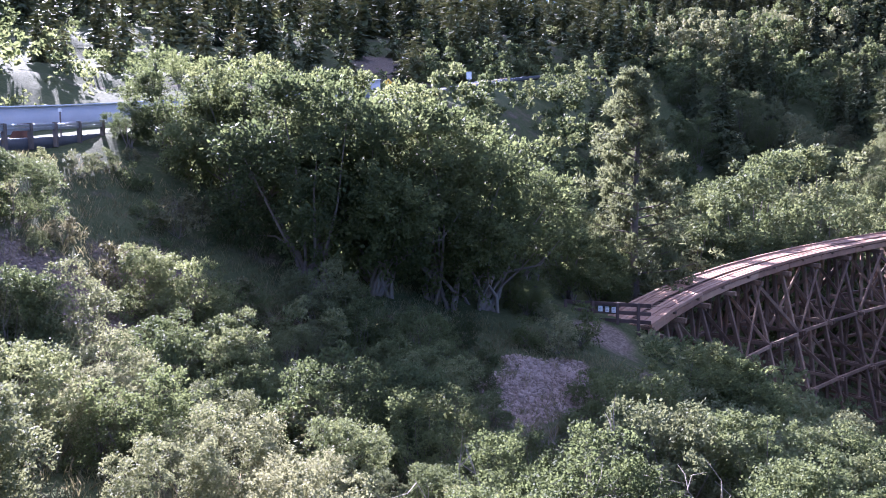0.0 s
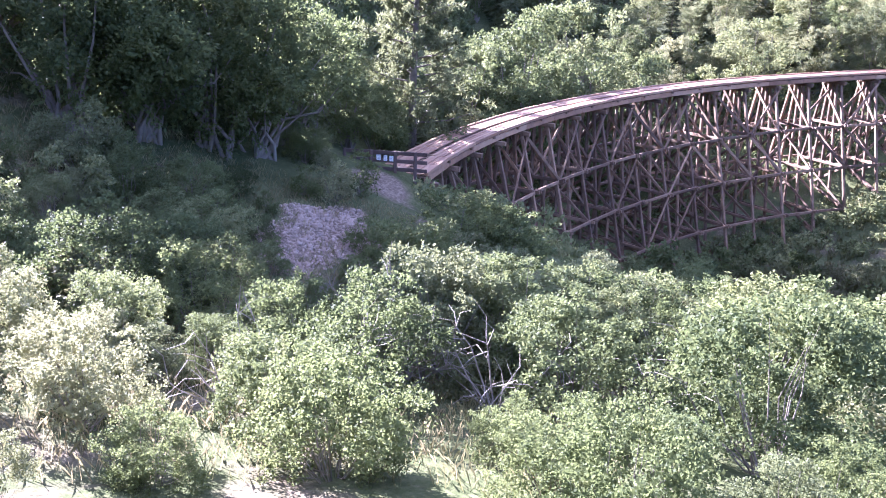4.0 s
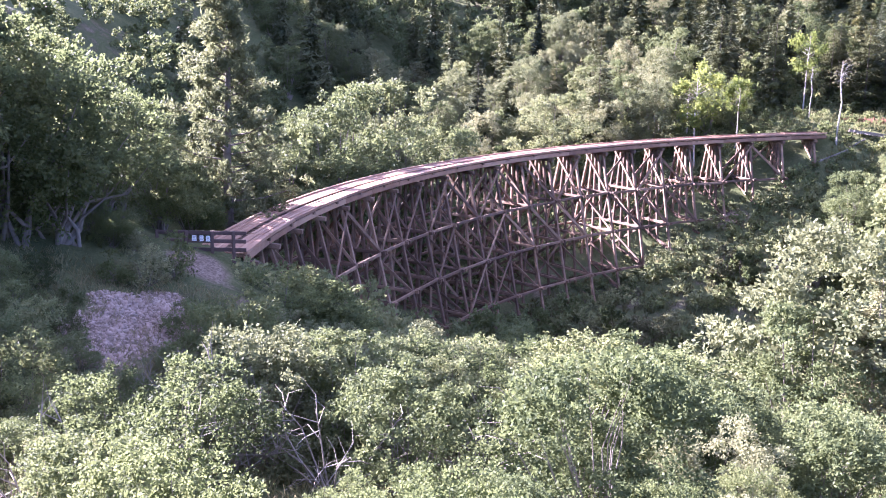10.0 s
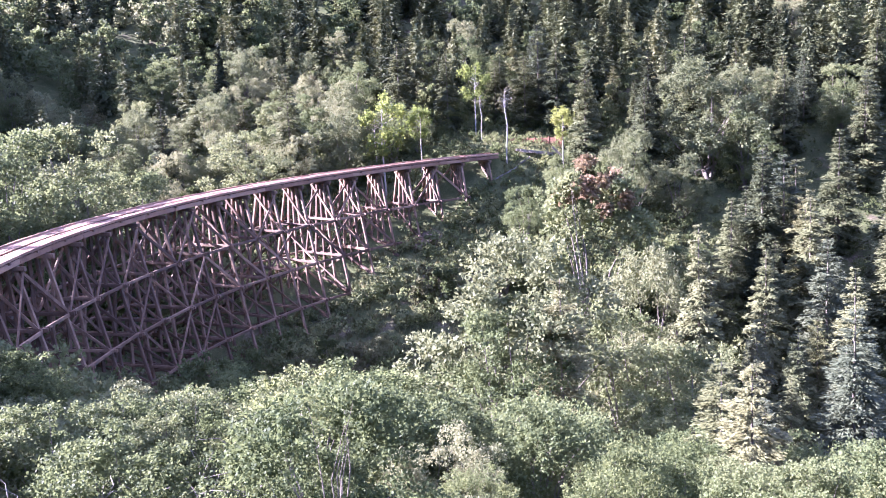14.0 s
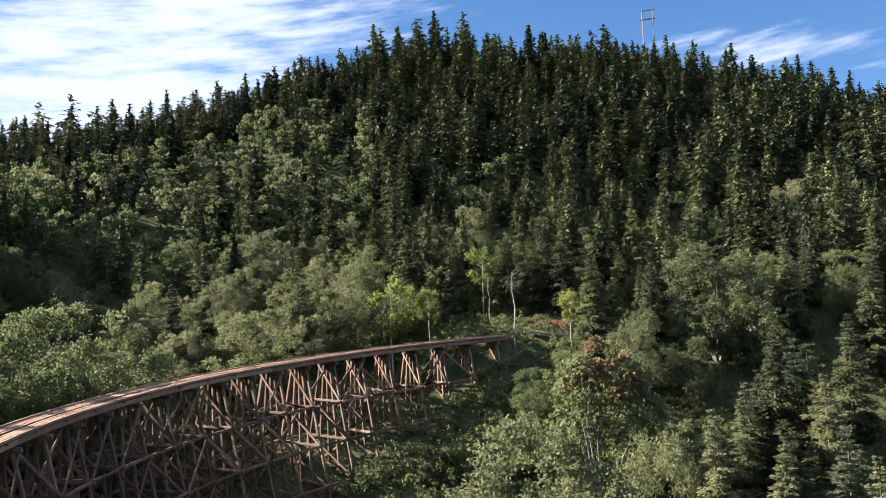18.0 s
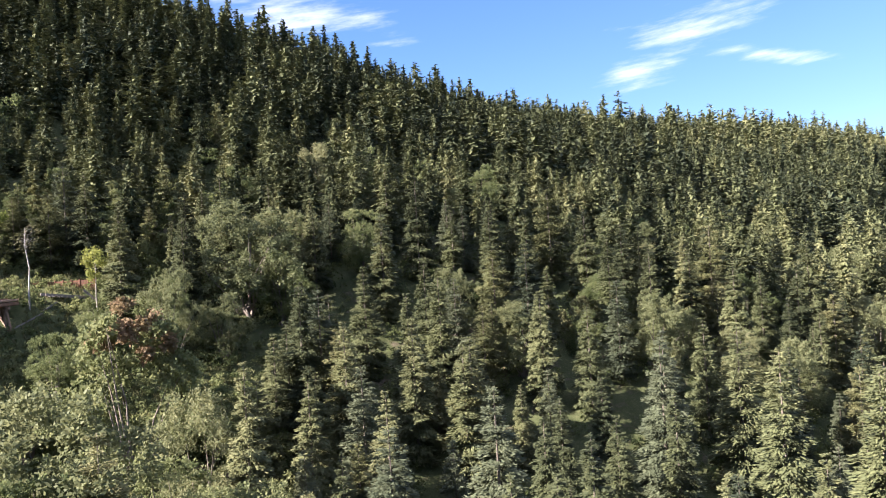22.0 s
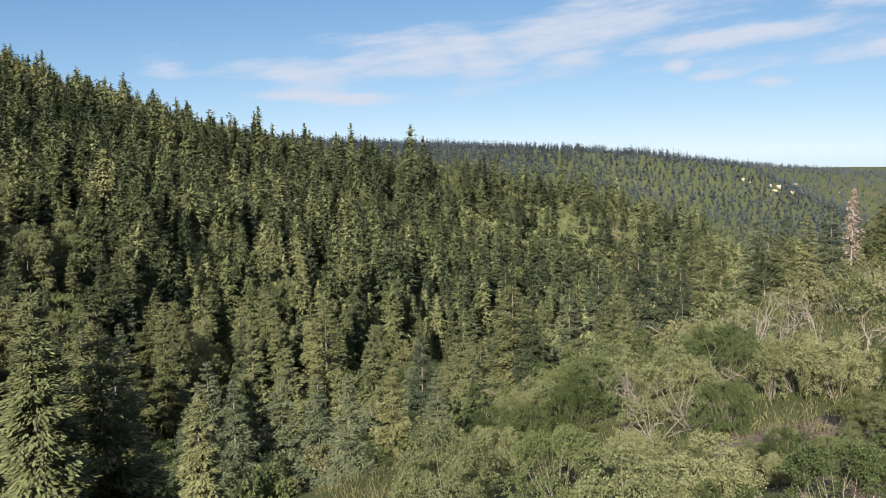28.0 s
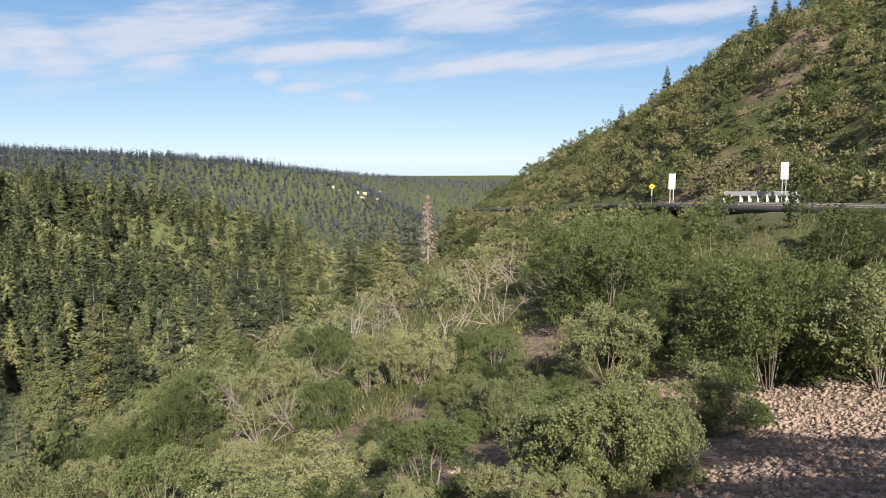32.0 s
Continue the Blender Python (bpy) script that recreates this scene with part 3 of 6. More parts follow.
def fir_places(rng, tall, radius, levels, per, blades, bare, gaps, slack, irregular, taper):
    """Places and directions of needle sprays on whorled boughs that droop and turn up at their tips."""
    H, A, LN, RISE = [], [], [], []
    for k in range(levels):
        h = min(max(bare + (1 - bare) * ((k + rng.uniform(-0.3, 0.3)) / levels), 0.03), 0.985)
        reach = radius * (1 - h) ** taper * (0.6 + 0.4 * min(1, h / 0.2)) + 0.1
        for b in range(per if h < 0.8 else max(3, per - 2)):
            if rng.uniform() < gaps:
                continue
            H.append(h * tall); A.append(rng.uniform(0, 6.283)); LN.append(reach * rng.uniform(1 - irregular * 1.5, 1 + irregular))
            RISE.append(0.3 - slack * (1.1 - h) + rng.uniform(-0.14, 0.14))
    H, A, LN, RISE = (np.array(v) for v in (H, A, LN, RISE))
    w = LN + 0.22
    i = rng.choice(len(H), blades, p=w / w.sum())
    tip = np.stack([np.cos(A), np.sin(A), 0 * A], 1)[i]
    side = np.stack([-np.sin(A), np.cos(A), 0 * A], 1)[i]
    ln, rise = LN[i], RISE[i]
    f = rng.uniform(0.12, 1.0, blades) ** 0.65
    hand = rng.normal(0, 0.26, blades) * (1.05 - 0.65 * f)
    pos = tip * (ln * f)[:, None] + side * (hand * ln)[:, None]
    pos[:, 2] = H[i] + (rise * f - 0.2 * f * f + 0.16 * np.maximum(0, f - 0.65)) * ln + rng.normal(0, 0.05, blades) * (0.5 + ln)
    d = unit(tip + side * (hand * 3.2)[:, None] + np.column_stack([0 * f, 0 * f, rise - 0.25 + 0.5 * np.maximum(0, f - 0.6)]) + rng.normal(0, 0.2, (blades, 3)))
    return pos, d, (0.45 + 0.55 * np.minimum(1, ln / radius))[:, None]


def needles(pos, d, grown, length, width, rng, corners=4):
    """Short sprays of needles, level with some scatter, as kinked diamonds or as plain points."""
    n = len(pos)
    s = unit(np.cross(d, np.array([0, 0, 1.0]) + rng.normal(0, 0.28, (n, 3))))
    up = np.cross(s, d)
    ln, w = length * grown * rng.uniform(0.6, 1.3, (n, 1)), width * grown * rng.uniform(0.6, 1.3, (n, 1))
    if corners == 3:
        V = np.stack([pos - d * ln * 0.4 + s * w * 0.5, pos + d * ln * 0.6 - up * ln * 0.1, pos - d * ln * 0.4 - s * w * 0.5], 1)
    else:
        V = np.stack([pos - d * ln * 0.5, pos + s * w * 0.5 - up * w * 0.25, pos + d * ln * 0.5 - up * ln * 0.06, pos - s * w * 0.5 - up * w * 0.25], 1)
    return V.reshape(-1, 3), np.arange(corners * n).reshape(-1, corners)


def inner_sprays(rng, n, tall, radius, bare, taper, size):
    """The shaded inner boughs: broad sprays hanging close about the trunk, one by one."""
    h = bare + (0.96 - bare) * rng.uniform(0, 1, n) ** 1.25
    a = rng.uniform(0, 6.283, n)
    r = radius * (1 - h) ** taper * rng.uniform(0.05, 0.45, n)
    out = np.stack([np.cos(a), np.sin(a), 0 * a], 1)
    pos = out * r[:, None] + np.column_stack([0 * h, 0 * h, h * tall])
    d = unit(out * 0.7 + np.array([0, 0, -0.7]) + rng.normal(0, 0.35, (n, 3)))
    return needles(pos, d, (0.3 + 0.9 * (1 - h))[:, None], size, size * 0.9, rng, 3)


def conifer(name, seed, tall, radius, levels, per, blades, mat, bark, bare=0.03, gaps=0.12, slack=0.42, irregular=0.3, taper=0.75, length=0.34, width=0.13):
    """A near fir: a trunk and thousands of small sprays on its boughs."""
    rng = np.random.default_rng(seed)
    V, F = needles(*fir_places(rng, tall, radius, levels, per, blades, bare, gaps, slack, irregular, taper), length, width, rng)
    top = tube([(0, 0, -0.5), (0, 0, tall * 0.5), (0, 0, tall * 0.97)], [0.011 * tall + 0.03, 0.008 * tall, 0.012], 5)
    return np_mesh(name + "_trunk", *top, bark, True), np_mesh(name + "_boughs", V, F, mat)


def far_conifer(name, seed, tall, radius, levels, per, blades, length, width, mat, bark, taper=0.72, inner=60, bare=0.04):
    """A far fir: fewer, larger sprays, close-set about the trunk."""
    rng = np.random.default_rng(seed)
    sprays = needles(*fir_places(rng, tall, radius, levels, per, blades, bare, 0.08, 0.4, 0.3, taper), length, width, rng, 3)
    V, F = joined([sprays, inner_sprays(rng, inner, tall, radius, bare, taper, 1.1 + 25 / inner)])
    pole = tube([(0, 0, -0.5), (0, 0, tall)], [0.012 * tall, 0.015], 4)
    return np_mesh(name + "_trunk", *pole, bark), np_mesh(name + "_boughs", V, F, mat)


def bare_shrub(name, seed, tall, spread, stems, twigs, mat, thick=0.03):
    """Leafless stems that fork into twigs."""
    rng = np.random.default_rng(seed)
    pieces = []
    for s in range(stems):
        a = rng.uniform(0, 6.28)
        d = unit(np.array([math.cos(a) * spread / tall, math.sin(a) * spread / tall, 1.0]))
        pts = [np.array([0, 0, -0.2])]
        for k in range(4):
            d = unit(d + rng.normal(0, 0.25, 3))
            pts.append(pts[-1] + d * tall / 4)
        pieces.append(tube(pts, [thick * (1 - 0.2 * k) for k in range(5)], 4))
        for w in range(twigs):
            k = rng.integers(1, 4)
            b = pts[k] + (pts[k + 1] - pts[k]) * rng.uniform()
            e = unit(d + rng.normal(0, 0.8, 3))
            m = b + e * tall * rng.uniform(0.1, 0.22)
            pieces.append(tube([b, m, m + unit(e + rng.normal(0, 0.5, 3)) * tall * rng.uniform(0.08, 0.2)], [thick * 0.45, thick * 0.3, thick * 0.1], 3))
    return np_mesh(name, *joined(pieces), mat, True)


def spire_snag(name, seed, tall, radius, levels, per, mat, needle):
    """A dead conifer: a bare pole, stubs and hanging dry sprays."""
    rng = np.random.default_rng(seed)
    pieces = [tube([(0, 0, -0.4), (0.1, 0, tall * 0.5), (0, 0, tall)], [0.2, 0.12, 0.03], 6)]
    pos = []
    for k in range(levels):
        h = 0.15 + 0.84 * k / levels
        for b in range(per):
            a = rng.uniform(0, 6.28)
            ln = radius * (1.05 - h) * rng.uniform(0.5, 1.2)
            t = np.array([math.cos(a), math.sin(a), -0.12])
            o = np.array([0, 0, h * tall])
            pieces.append(tube([o, o + t * ln * 0.6, o + t * ln + (0, 0, -0.12 * ln)], [0.03, 0.02, 0.008], 3))
            for q in range(3):
                pos.append(o + t * ln * rng.uniform(0.3, 1) + rng.normal(0, 0.12, 3))
    pos = np.array(pos)
    crown = leaves(pos, unit(pos * (1, 1, 0) + (0, 0, 1e-3)), 0.5, 0.22, rng, 0.5)
    return np_mesh(name + "_pole", *joined(pieces), mat, True), np_mesh(name + "_dry", *crown, needle)


def aspen(name, seed, tall, mat, bark, bare=0.5, wide=1.1, n=700):
    """A slim white pole with a narrow, loose crown at its top."""
    rng = np.random.default_rng(seed)
    bend = rng.normal(0, 0.012 * tall, (5, 3)) * (1, 1, 0)
    pts = [np.array([0, 0, -0.3])] + [np.array([0, 0, tall * f]) + bend[k] for k, f in enumerate((0.25, 0.5, 0.75, 0.97))]
    pieces = [tube(pts, [0.11, 0.095, 0.075, 0.05, 0.015], 6)]
    P = []
    for k in range(26):
        h = bare + (1 - bare) * rng.uniform(0, 0.98)
        o = np.array([0, 0, tall * h])
        a = rng.uniform(0, 6.28)
        ln = wide * (0.5 + 0.8 * math.sin(math.pi * min(1, (h - bare) / (1 - bare) * 0.85 + 0.1))) * rng.uniform(0.5, 1.1)
        e = o + np.array([math.cos(a) * ln, math.sin(a) * ln, ln * 0.45])
        pieces.append(tube([o, (o + e) / 2 + (0, 0, 0.05), e], [0.022, 0.014, 0.005], 3))
        m = n // 26
        P.append(e + rng.normal(0, 0.3, (m, 3)))
    P = np.concatenate(P)
    return np_mesh(name + "_stem", *joined(pieces), bark, True), np_mesh(name + "_crown", *leaves(P, unit(P - (0, 0, tall * 0.7)), 0.24, 0.2, rng), mat)


def pine(name, seed, tall, reach, boughs, tufts, mat, bark):
    """An open-crowned pine: level boughs that carry tufts of long needles, with daylight between."""
    rng = np.random.default_rng(seed)
    pieces = [tube([(0, 0, -0.5), (0.1, 0, tall * 0.4), (-0.1, 0.1, tall * 0.75), (0, 0, tall)], [0.3, 0.23, 0.14, 0.03], 8)]
    P, D = [], []
    for k in range(boughs):
        h = 0.1 + 0.88 * (k + rng.uniform(-0.4, 0.4)) / boughs
        a = k * 2.4 + rng.uniform(-0.5, 0.5)
        ln = reach * (1.06 - h) ** 0.7 * rng.uniform(0.5, 1.1)
        o = np.array([0, 0, h * tall])
        d = np.array([math.cos(a), math.sin(a), 0.1 + 0.45 * h])
        e = o + d * ln
        pieces.append(tube([o, o + d * ln * 0.5 - (0, 0, 0.06 * ln), e], [0.06, 0.04, 0.012], 4))
        for q in range(tufts):
            f = rng.uniform(0.35, 1.05)
            c = o + d * ln * f + rng.normal(0, 0.14 + 0.1 * ln * f, 3) * (1, 1, 0.6)
            m = 34
            u = unit(rng.normal(0, 1, (m, 3)) + (0, 0, 0.6) + d * 0.4)
            P.append(c + u * rng.uniform(0.05, 0.42, (m, 1))); D.append(u)
    P, D = np.concatenate(P), np.concatenate(D)
    return np_mesh(name + "_trunk", *joined(pieces), bark, True), np_mesh(name + "_tufts", *leaves(P, D, 0.34, 0.07, rng, 0.0, 0.2), mat)


# ---- kinds of plants: a few meshes each, shared by all of their kind ----
FIRS = [conifer("fir", 11 + k, 10.0, (1.9, 1.6, 2.1, 1.5, 2.1)[k], (36, 38, 30, 40, 26)[k], 8, 15000, (M_CONIFER, M_CONIFER, M_SPRUCE_BLUE, M_CONIFER, M_YOUNGFIR)[k], M_BARK, 0.03, 0.1, (0.42, 0.5, 0.36, 0.45, 0.25)[k], (0.26, 0.3, 0.24, 0.3, 0.36)[k], (0.72, 0.66, 0.7, 0.64, 0.55)[k], 0.34, 0.12) for k in range(5)]
OAKS = [broadleaf("oak", 21 + k, 10.0, 5.0, 22000, 0.21, M_OAK, M_BARK, 40, 0.2, 3) for k in range(2)]
MAPLES = [broadleaf("maple", 31 + k, 6.0, 3.0, 5600, 0.27, (M_MAPLE, M_OAK, M_LOCUST, M_SCRUB)[k], M_BARK, 22, 0.1, 3) for k in range(4)]
SHRUBS = [broadleaf("shrub", 41 + k, 2.4, 1.7, 2800, 0.13, (M_MAPLE, M_LOCUST, M_OAK, M_SCRUB)[k], M_BARK, 16, 0.04, 5) for k in range(4)]
FINE = [broadleaf("fine_shrub", 45 + k, 4.0, 2.7, 18000, 0.105, (M_MAPLE, M_LOCUST, M_OAK)[k], M_BARK, 30, 0.03, 6, 0.0, 0.85) for k in range(3)]
BIG = [broadleaf("big_maple", 36 + k, 10.0, 4.4, 22000, 0.18, (M_MAPLE, M_LOCUST)[k], M_BARK, 38, 0.08, 3) for k in range(2)]
SAPLINGS = [broadleaf("sapling", 51 + k, 3.2, 1.0, 1800, 0.13, (M_MAPLE, M_LOCUST)[k], M_BARK, 16, 0.06, 4) for k in range(2)]
ASPENS = [aspen("aspen", 61 + k, 10.0, M_ASPEN, M_WHITEBARK, (0.42, 0.5)[k], (1.7, 1.3)[k], 2600) for k in range(2)]
POLE = aspen("bare_aspen", 66, 10.0, M_SCRUB, M_WHITEBARK, 0.7, 1.0, 120)
PINE = pine("pine", 15, 15.0, 4.2, 64, 15, M_PINE, M_BARK)
RUSTY = broadleaf("turning_maple", 71, 9.0, 4.2, 16000, 0.22, M_MAPLE, M_BARK, 24, 0.1, 3)
RUSTY_TOP = broadleaf("rusty_top", 72, 9.3, 2.3, 6000, 0.2, M_RUST, M_BARK, 12, 0.68, 2)
BARES = [bare_shrub("dead_shrub", 81 + k, 2.2, 1.6, 7, 9, M_DEADWOOD, 0.024) for k in range(3)]
SNAG = spire_snag("snag", 91, 14.0, 3.4, 34, 7, M_DEADWOOD, M_DRYNEEDLE)


def plant(kind, meshes, x, y, size, label, category, group="", sink=0.0, names=("trunk", "crown"), turn=None, stretch=1.0):
    z = height(x, y) - sink
    ob = thing(kind, (x, y, z), label, category, group, RNG.uniform(0, 6.28) if turn is None else turn)
    ob.scale = (size, size, size * stretch)
    for n, me in zip(names, meshes):
        child(n, me, ob)
    return ob


RNG = random.Random(5)
TAKEN = []      # x, y, clearance of what is planted


def free(x, y, gap):
    return all((x - a) ** 2 + (y - b) ** 2 > (gap + c) ** 2 * 0.25 for a, b, c in TAKEN)


def at(az, r):
    p = heading(az, r)
    return p.x, p.y

# ---- the trestle: a tight curve fitted to the camera's view, climbing to the far side ----
TR_X, TR_Y, TR_HEAD, TR_BEND, TR_Z, TR_GRADE, TR_EASE, TR_LEN = 11.0, 50.78, 31.15, 0.0152, -8.67, 0.0938, -0.000238, 98.5
TR_BANK = 0.035        # the track leans into its curve, by an amount fitted to the view


def on_track(s, off=0.0, dz=0.0):
    """A point of the trestle: s metres from the near end, off to the right of the line, dz above the boards."""
    h0, k = radians(TR_HEAD), TR_BEND
    h = h0 + k * s
    x = TR_X + (math.cos(h0) - math.cos(h)) / k
    y = TR_Y + (math.sin(h) - math.sin(h0)) / k
    return Vector((x + off * math.cos(h), y - off * math.sin(h), TR_Z + TR_GRADE * s + TR_EASE * s * s + dz - TR_BANK * max(-2.2, min(2.2, off))))


def make_trestle():
    t = thing("railway_trestle", on_track(0, 0, -0.8), "long curved wooden railway trestle of weathered red-brown timber", "bridge")
    beams = [beam_mesh("timber", M_TIMBER, k) for k in range(4)]
    boards = [beam_mesh("board", M_DECK, 10 + k, 0.05) for k in range(3)]
    rng = random.Random(3)
    B, D = lambda: rng.choice(beams), lambda: rng.choice(boards)
    # long boards in two strips with a sunken gutter between, over cross ties and stringers
    seg = 4.93
    n = 20
    for i in range(n):
        s0, s1 = i * seg, (i + 1) * seg
        for strip in (-1, 1):
            for j in range(4):
                o = strip * (0.34 + 0.31 * j)
                a = rng.uniform(-0.02, 0.02)
                for h in (0, 1):
                    u, v = s0 + h * seg / 2, s0 + (h + 1) * seg / 2
                    laid("deck_board", D(), t, on_track(u + 0.02, o, a), on_track(v - 0.02, o, a + rng.uniform(-0.015, 0.015)), 0.27, 0.09)
        for o in (-1.0, -0.75, 0.75, 1.0):
            laid("stringer", B(), t, on_track(s0, o, -0.5), on_track(s1, o, -0.5), 0.2, 0.4)
        for o in (-1.56, 1.56):
            laid("edge_beam", D(), t, on_track(s0 + 0.02, o, 0.06), on_track(s1 - 0.02, o, 0.06), 0.2, 0.22)
            laid("edge_beam", D(), t, on_track(s0 + 0.02, o * 0.95, -0.38), on_track(s1 - 0.02, o * 0.95, -0.38), 0.14, 0.42)
    for i in range(200):
        s = 0.2 + i * 0.49
        laid("tie", B(), t, on_track(s, -1.5, -0.17), on_track(s, 1.5 + (0.0 if i % 9 else 0.25), -0.17), 0.22, 0.19)
    # bents
    story = 4.6
    feet = {}
    offs = (-1.35, -0.62, 0.0, 0.62, 1.35)
    batter = (-0.24, -0.10, 0.0, 0.10, 0.24)
    floor = {}
    bents = [(i + 0.02) * 4.57 + 0.9 for i in range(22)]
    for i, s in enumerate(bents):
        if s > TR_LEN - 0.3:
            continue
        laid("cap", B(), t, on_track(s, -2.0, -0.86), on_track(s, 2.1, -0.86), 0.32, 0.34)
        lows = []
        for o, k in zip(offs, batter):
            # foot where the leaning post meets the ground
            drop = 1.0
            for _ in range(8):
                p = on_track(s, o + k * drop, 0)
                drop = max(1.2, p.z - height(p.x, p.y) + 0.3)
            lows.append(drop)
            laid("post", B(), t, on_track(s, o, -1.0), on_track(s, o + k * drop, -drop), 0.27, 0.27)
        floor[i] = lows
        depth = min(lows)
        lev = 1
        while lev * story + 1.0 < max(lows) - 0.8:
            z = 1.0 + lev * story
            reach = [o + k * z for o, k in zip(offs, batter)]
            for f in (-0.2, 0.2):
                laid("girt", B(), t, on_track(s + f, reach[0] - 0.7, -z), on_track(s + f, reach[-1] + 0.7, -z), 0.14, 0.28)
            lev += 1
        top, q = 1.1, 1
        while top < max(lows) - 1.5:
            bot = min(1.0 + q * story, max(lows) - 0.3)
            a, b = offs[0] + batter[0] * top, offs[-1] + batter[-1] * bot
            laid("sway_brace", B(), t, on_track(s - 0.2, a, -top), on_track(s - 0.2, b, -bot), 0.1, 0.26)
            a, b = offs[-1] + batter[-1] * top, offs[0] + batter[0] * bot
            laid("sway_brace", B(), t, on_track(s + 0.2, a, -top), on_track(s + 0.2, b, -bot), 0.1, 0.26)
            top, q = bot, q + 1
        if depth > 3:
            laid("sill", B(), t, on_track(s, offs[0] + batter[0] * lows[0] - 0.4, -lows[0] + 0.25), on_track(s, offs[-1] + batter[-1] * lows[-1] + 0.4, -lows[-1] + 0.25), 0.3, 0.3)
    # lengthwise girts and diagonal braces from bent to bent
    for i, s in enumerate(bents[:-1]):
        nxt = bents[i + 1]
        if i not in floor or i + 1 not in floor:
            continue
        low = min(max(floor[i]), max(floor[i + 1]))
        for lev in (1, 2, 3, 4):
            z = 1.0 + lev * story
            if z > low - 0.3:
                continue
            for j in (0, 4):
                side = -0.22 if j == 0 else 0.22
                laid("long_girt", B(), t, on_track(s - 0.5, offs[j] + batter[j] * z + side, -z), on_track(nxt + 0.5, offs[j] + batter[j] * z + side, -z + rng.uniform(-0.1, 0.1)), 0.2, 0.26)
            z0 = 1.2 + (lev - 1) * story
            for j in (0, 2, 4):
                if rng.random() < 0.62:
                    flip = rng.random() < 0.5
                    a, b = (z0, z) if flip else (z, z0)
                    laid("long_brace", B(), t, on_track(s, offs[j] + batter[j] * a + 0.25, -a), on_track(nxt, offs[j] + batter[j] * b + 0.25, -b), 0.12, 0.26)
    return t


trestle = make_trestle()

# ---- highway ----
def road_curve(n=160):
    line = np.array(LINES["road"], float)
    out = []
    for i in range(len(line) - 1):
        p0, p1, p2, p3 = line[max(i - 1, 0)], line[i], line[i + 1], line[min(i + 2, len(line) - 1)]
        for k in range(12):
            u = k / 12
            out.append(0.5 * (2 * p1 + (p2 - p0) * u + (2 * p0 - 5 * p1 + 4 * p2 - p3) * u * u + (3 * p1 - p0 - 3 * p2 + p3) * u ** 3))
    return np.array(out + [line[-1]])


ROAD = road_curve()


def beside(points, off, dz):
    """The line moved off metres to the right of its run, dz above the road."""
    d = unit(np.gradient(points[:, :2], axis=0))
    return np.column_stack([points[:, 0] + off * d[:, 1], points[:, 1] - off * d[:, 0], points[:, 2] + dz])


def ribbon(name, left, right, thick, mat, label, category):
    n = len(left)
    V = np.concatenate([left, right, left - (0, 0, thick), right - (0, 0, thick)])
    i = np.arange(n - 1)
    F = np.concatenate([np.stack([i, i + 1, n + i + 1, n + i], 1), np.stack([2 * n + i, 3 * n + i, 3 * n + i + 1, 2 * n + i + 1], 1), np.stack([i, 2 * n + i, 2 * n + i + 1, i + 1], 1), np.stack([n + i, n + i + 1, 3 * n + i + 1, 3 * n + i], 1)])
    return tagged(new(name, np_mesh(name, V, F, mat)), label, category, kind="structure")


ribbon("road", beside(ROAD, -4.2, 0.12), beside(ROAD, 4.2, 0.12), 0.6, M_ASPHALT, "grey two-lane mountain highway of worn asphalt", "road")


def guard_rail(a, b, off, label):
    """Steel beam on wooden posts along a stretch of the road."""
    pts = beside(ROAD, off, 0.1)[a:b]
    root = thing("guard_rail", pts[0], label, "guard rail", "guard rails along the highway")
    post = beam_mesh("guard_post", M_POST, 31)
    rail = beam_mesh("guard_beam", M_GALV, 32, 0.02)
    dist = np.concatenate([[0], np.cumsum(np.linalg.norm(np.diff(pts, axis=0), axis=1))])
    where = lambda s: Vector([np.interp(s, dist, pts[:, k]) for k in range(3)])
    s = 0.0
    while s < dist[-1] - 2.0:
        p, q = where(s), where(s + 1.9)
        laid("post", post, root, p - Vector((0, 0, 0.5)), p + Vector((0, 0, 0.75)), 0.2, 0.2)
        for z in (0.46, 0.62):
            laid("beam", rail, root, p + Vector((0, 0, z)), q + Vector((0, 0, z)), 0.09, 0.14)
        s += 1.9
    return root


def sign_board(x, y, z, wide, tall, up, face, label, bars=0, turn=0.0, posts=2):
    root = thing("road_sign", (x, y, z), label, "road sign", "", turn)
    bm = bmesh.new()
    bmesh.ops.create_cube(bm, size=1, matrix=Matrix.Translation((0, 0, up + tall / 2)) @ Matrix.Diagonal((wide, 0.03, tall, 1)))
    bmesh.ops.bevel(bm, geom=bm.edges[:], offset=0.01, segments=1, affect="EDGES")
    panel = part("panel", bm, face, root)
    for k in range(posts):
        bm = bmesh.new()
        o = (k - (posts - 1) / 2) * wide * 0.5
        bmesh.ops.create_cube(bm, size=1, matrix=Matrix.Translation((o, 0.05, (up + tall) / 2 - 0.3)) @ Matrix.Diagonal((0.07, 0.05, up + tall + 0.2, 1)))
        part("post", bm, M_GALV, root)
    for k in range(bars):
        bm = bmesh.new()
        w = wide * (0.75, 0.55, 0.7, 0.4)[k % 4]
        bmesh.ops.create_cube(bm, size=1, matrix=Matrix.Translation((0, -0.02, up + tall * (0.86 - 0.72 * k / max(1, bars - 1)))) @ Matrix.Diagonal((w, 0.012, tall * 0.07, 1)))
        part("writing_bar", bm, M_GREYINK, panel)
    return root

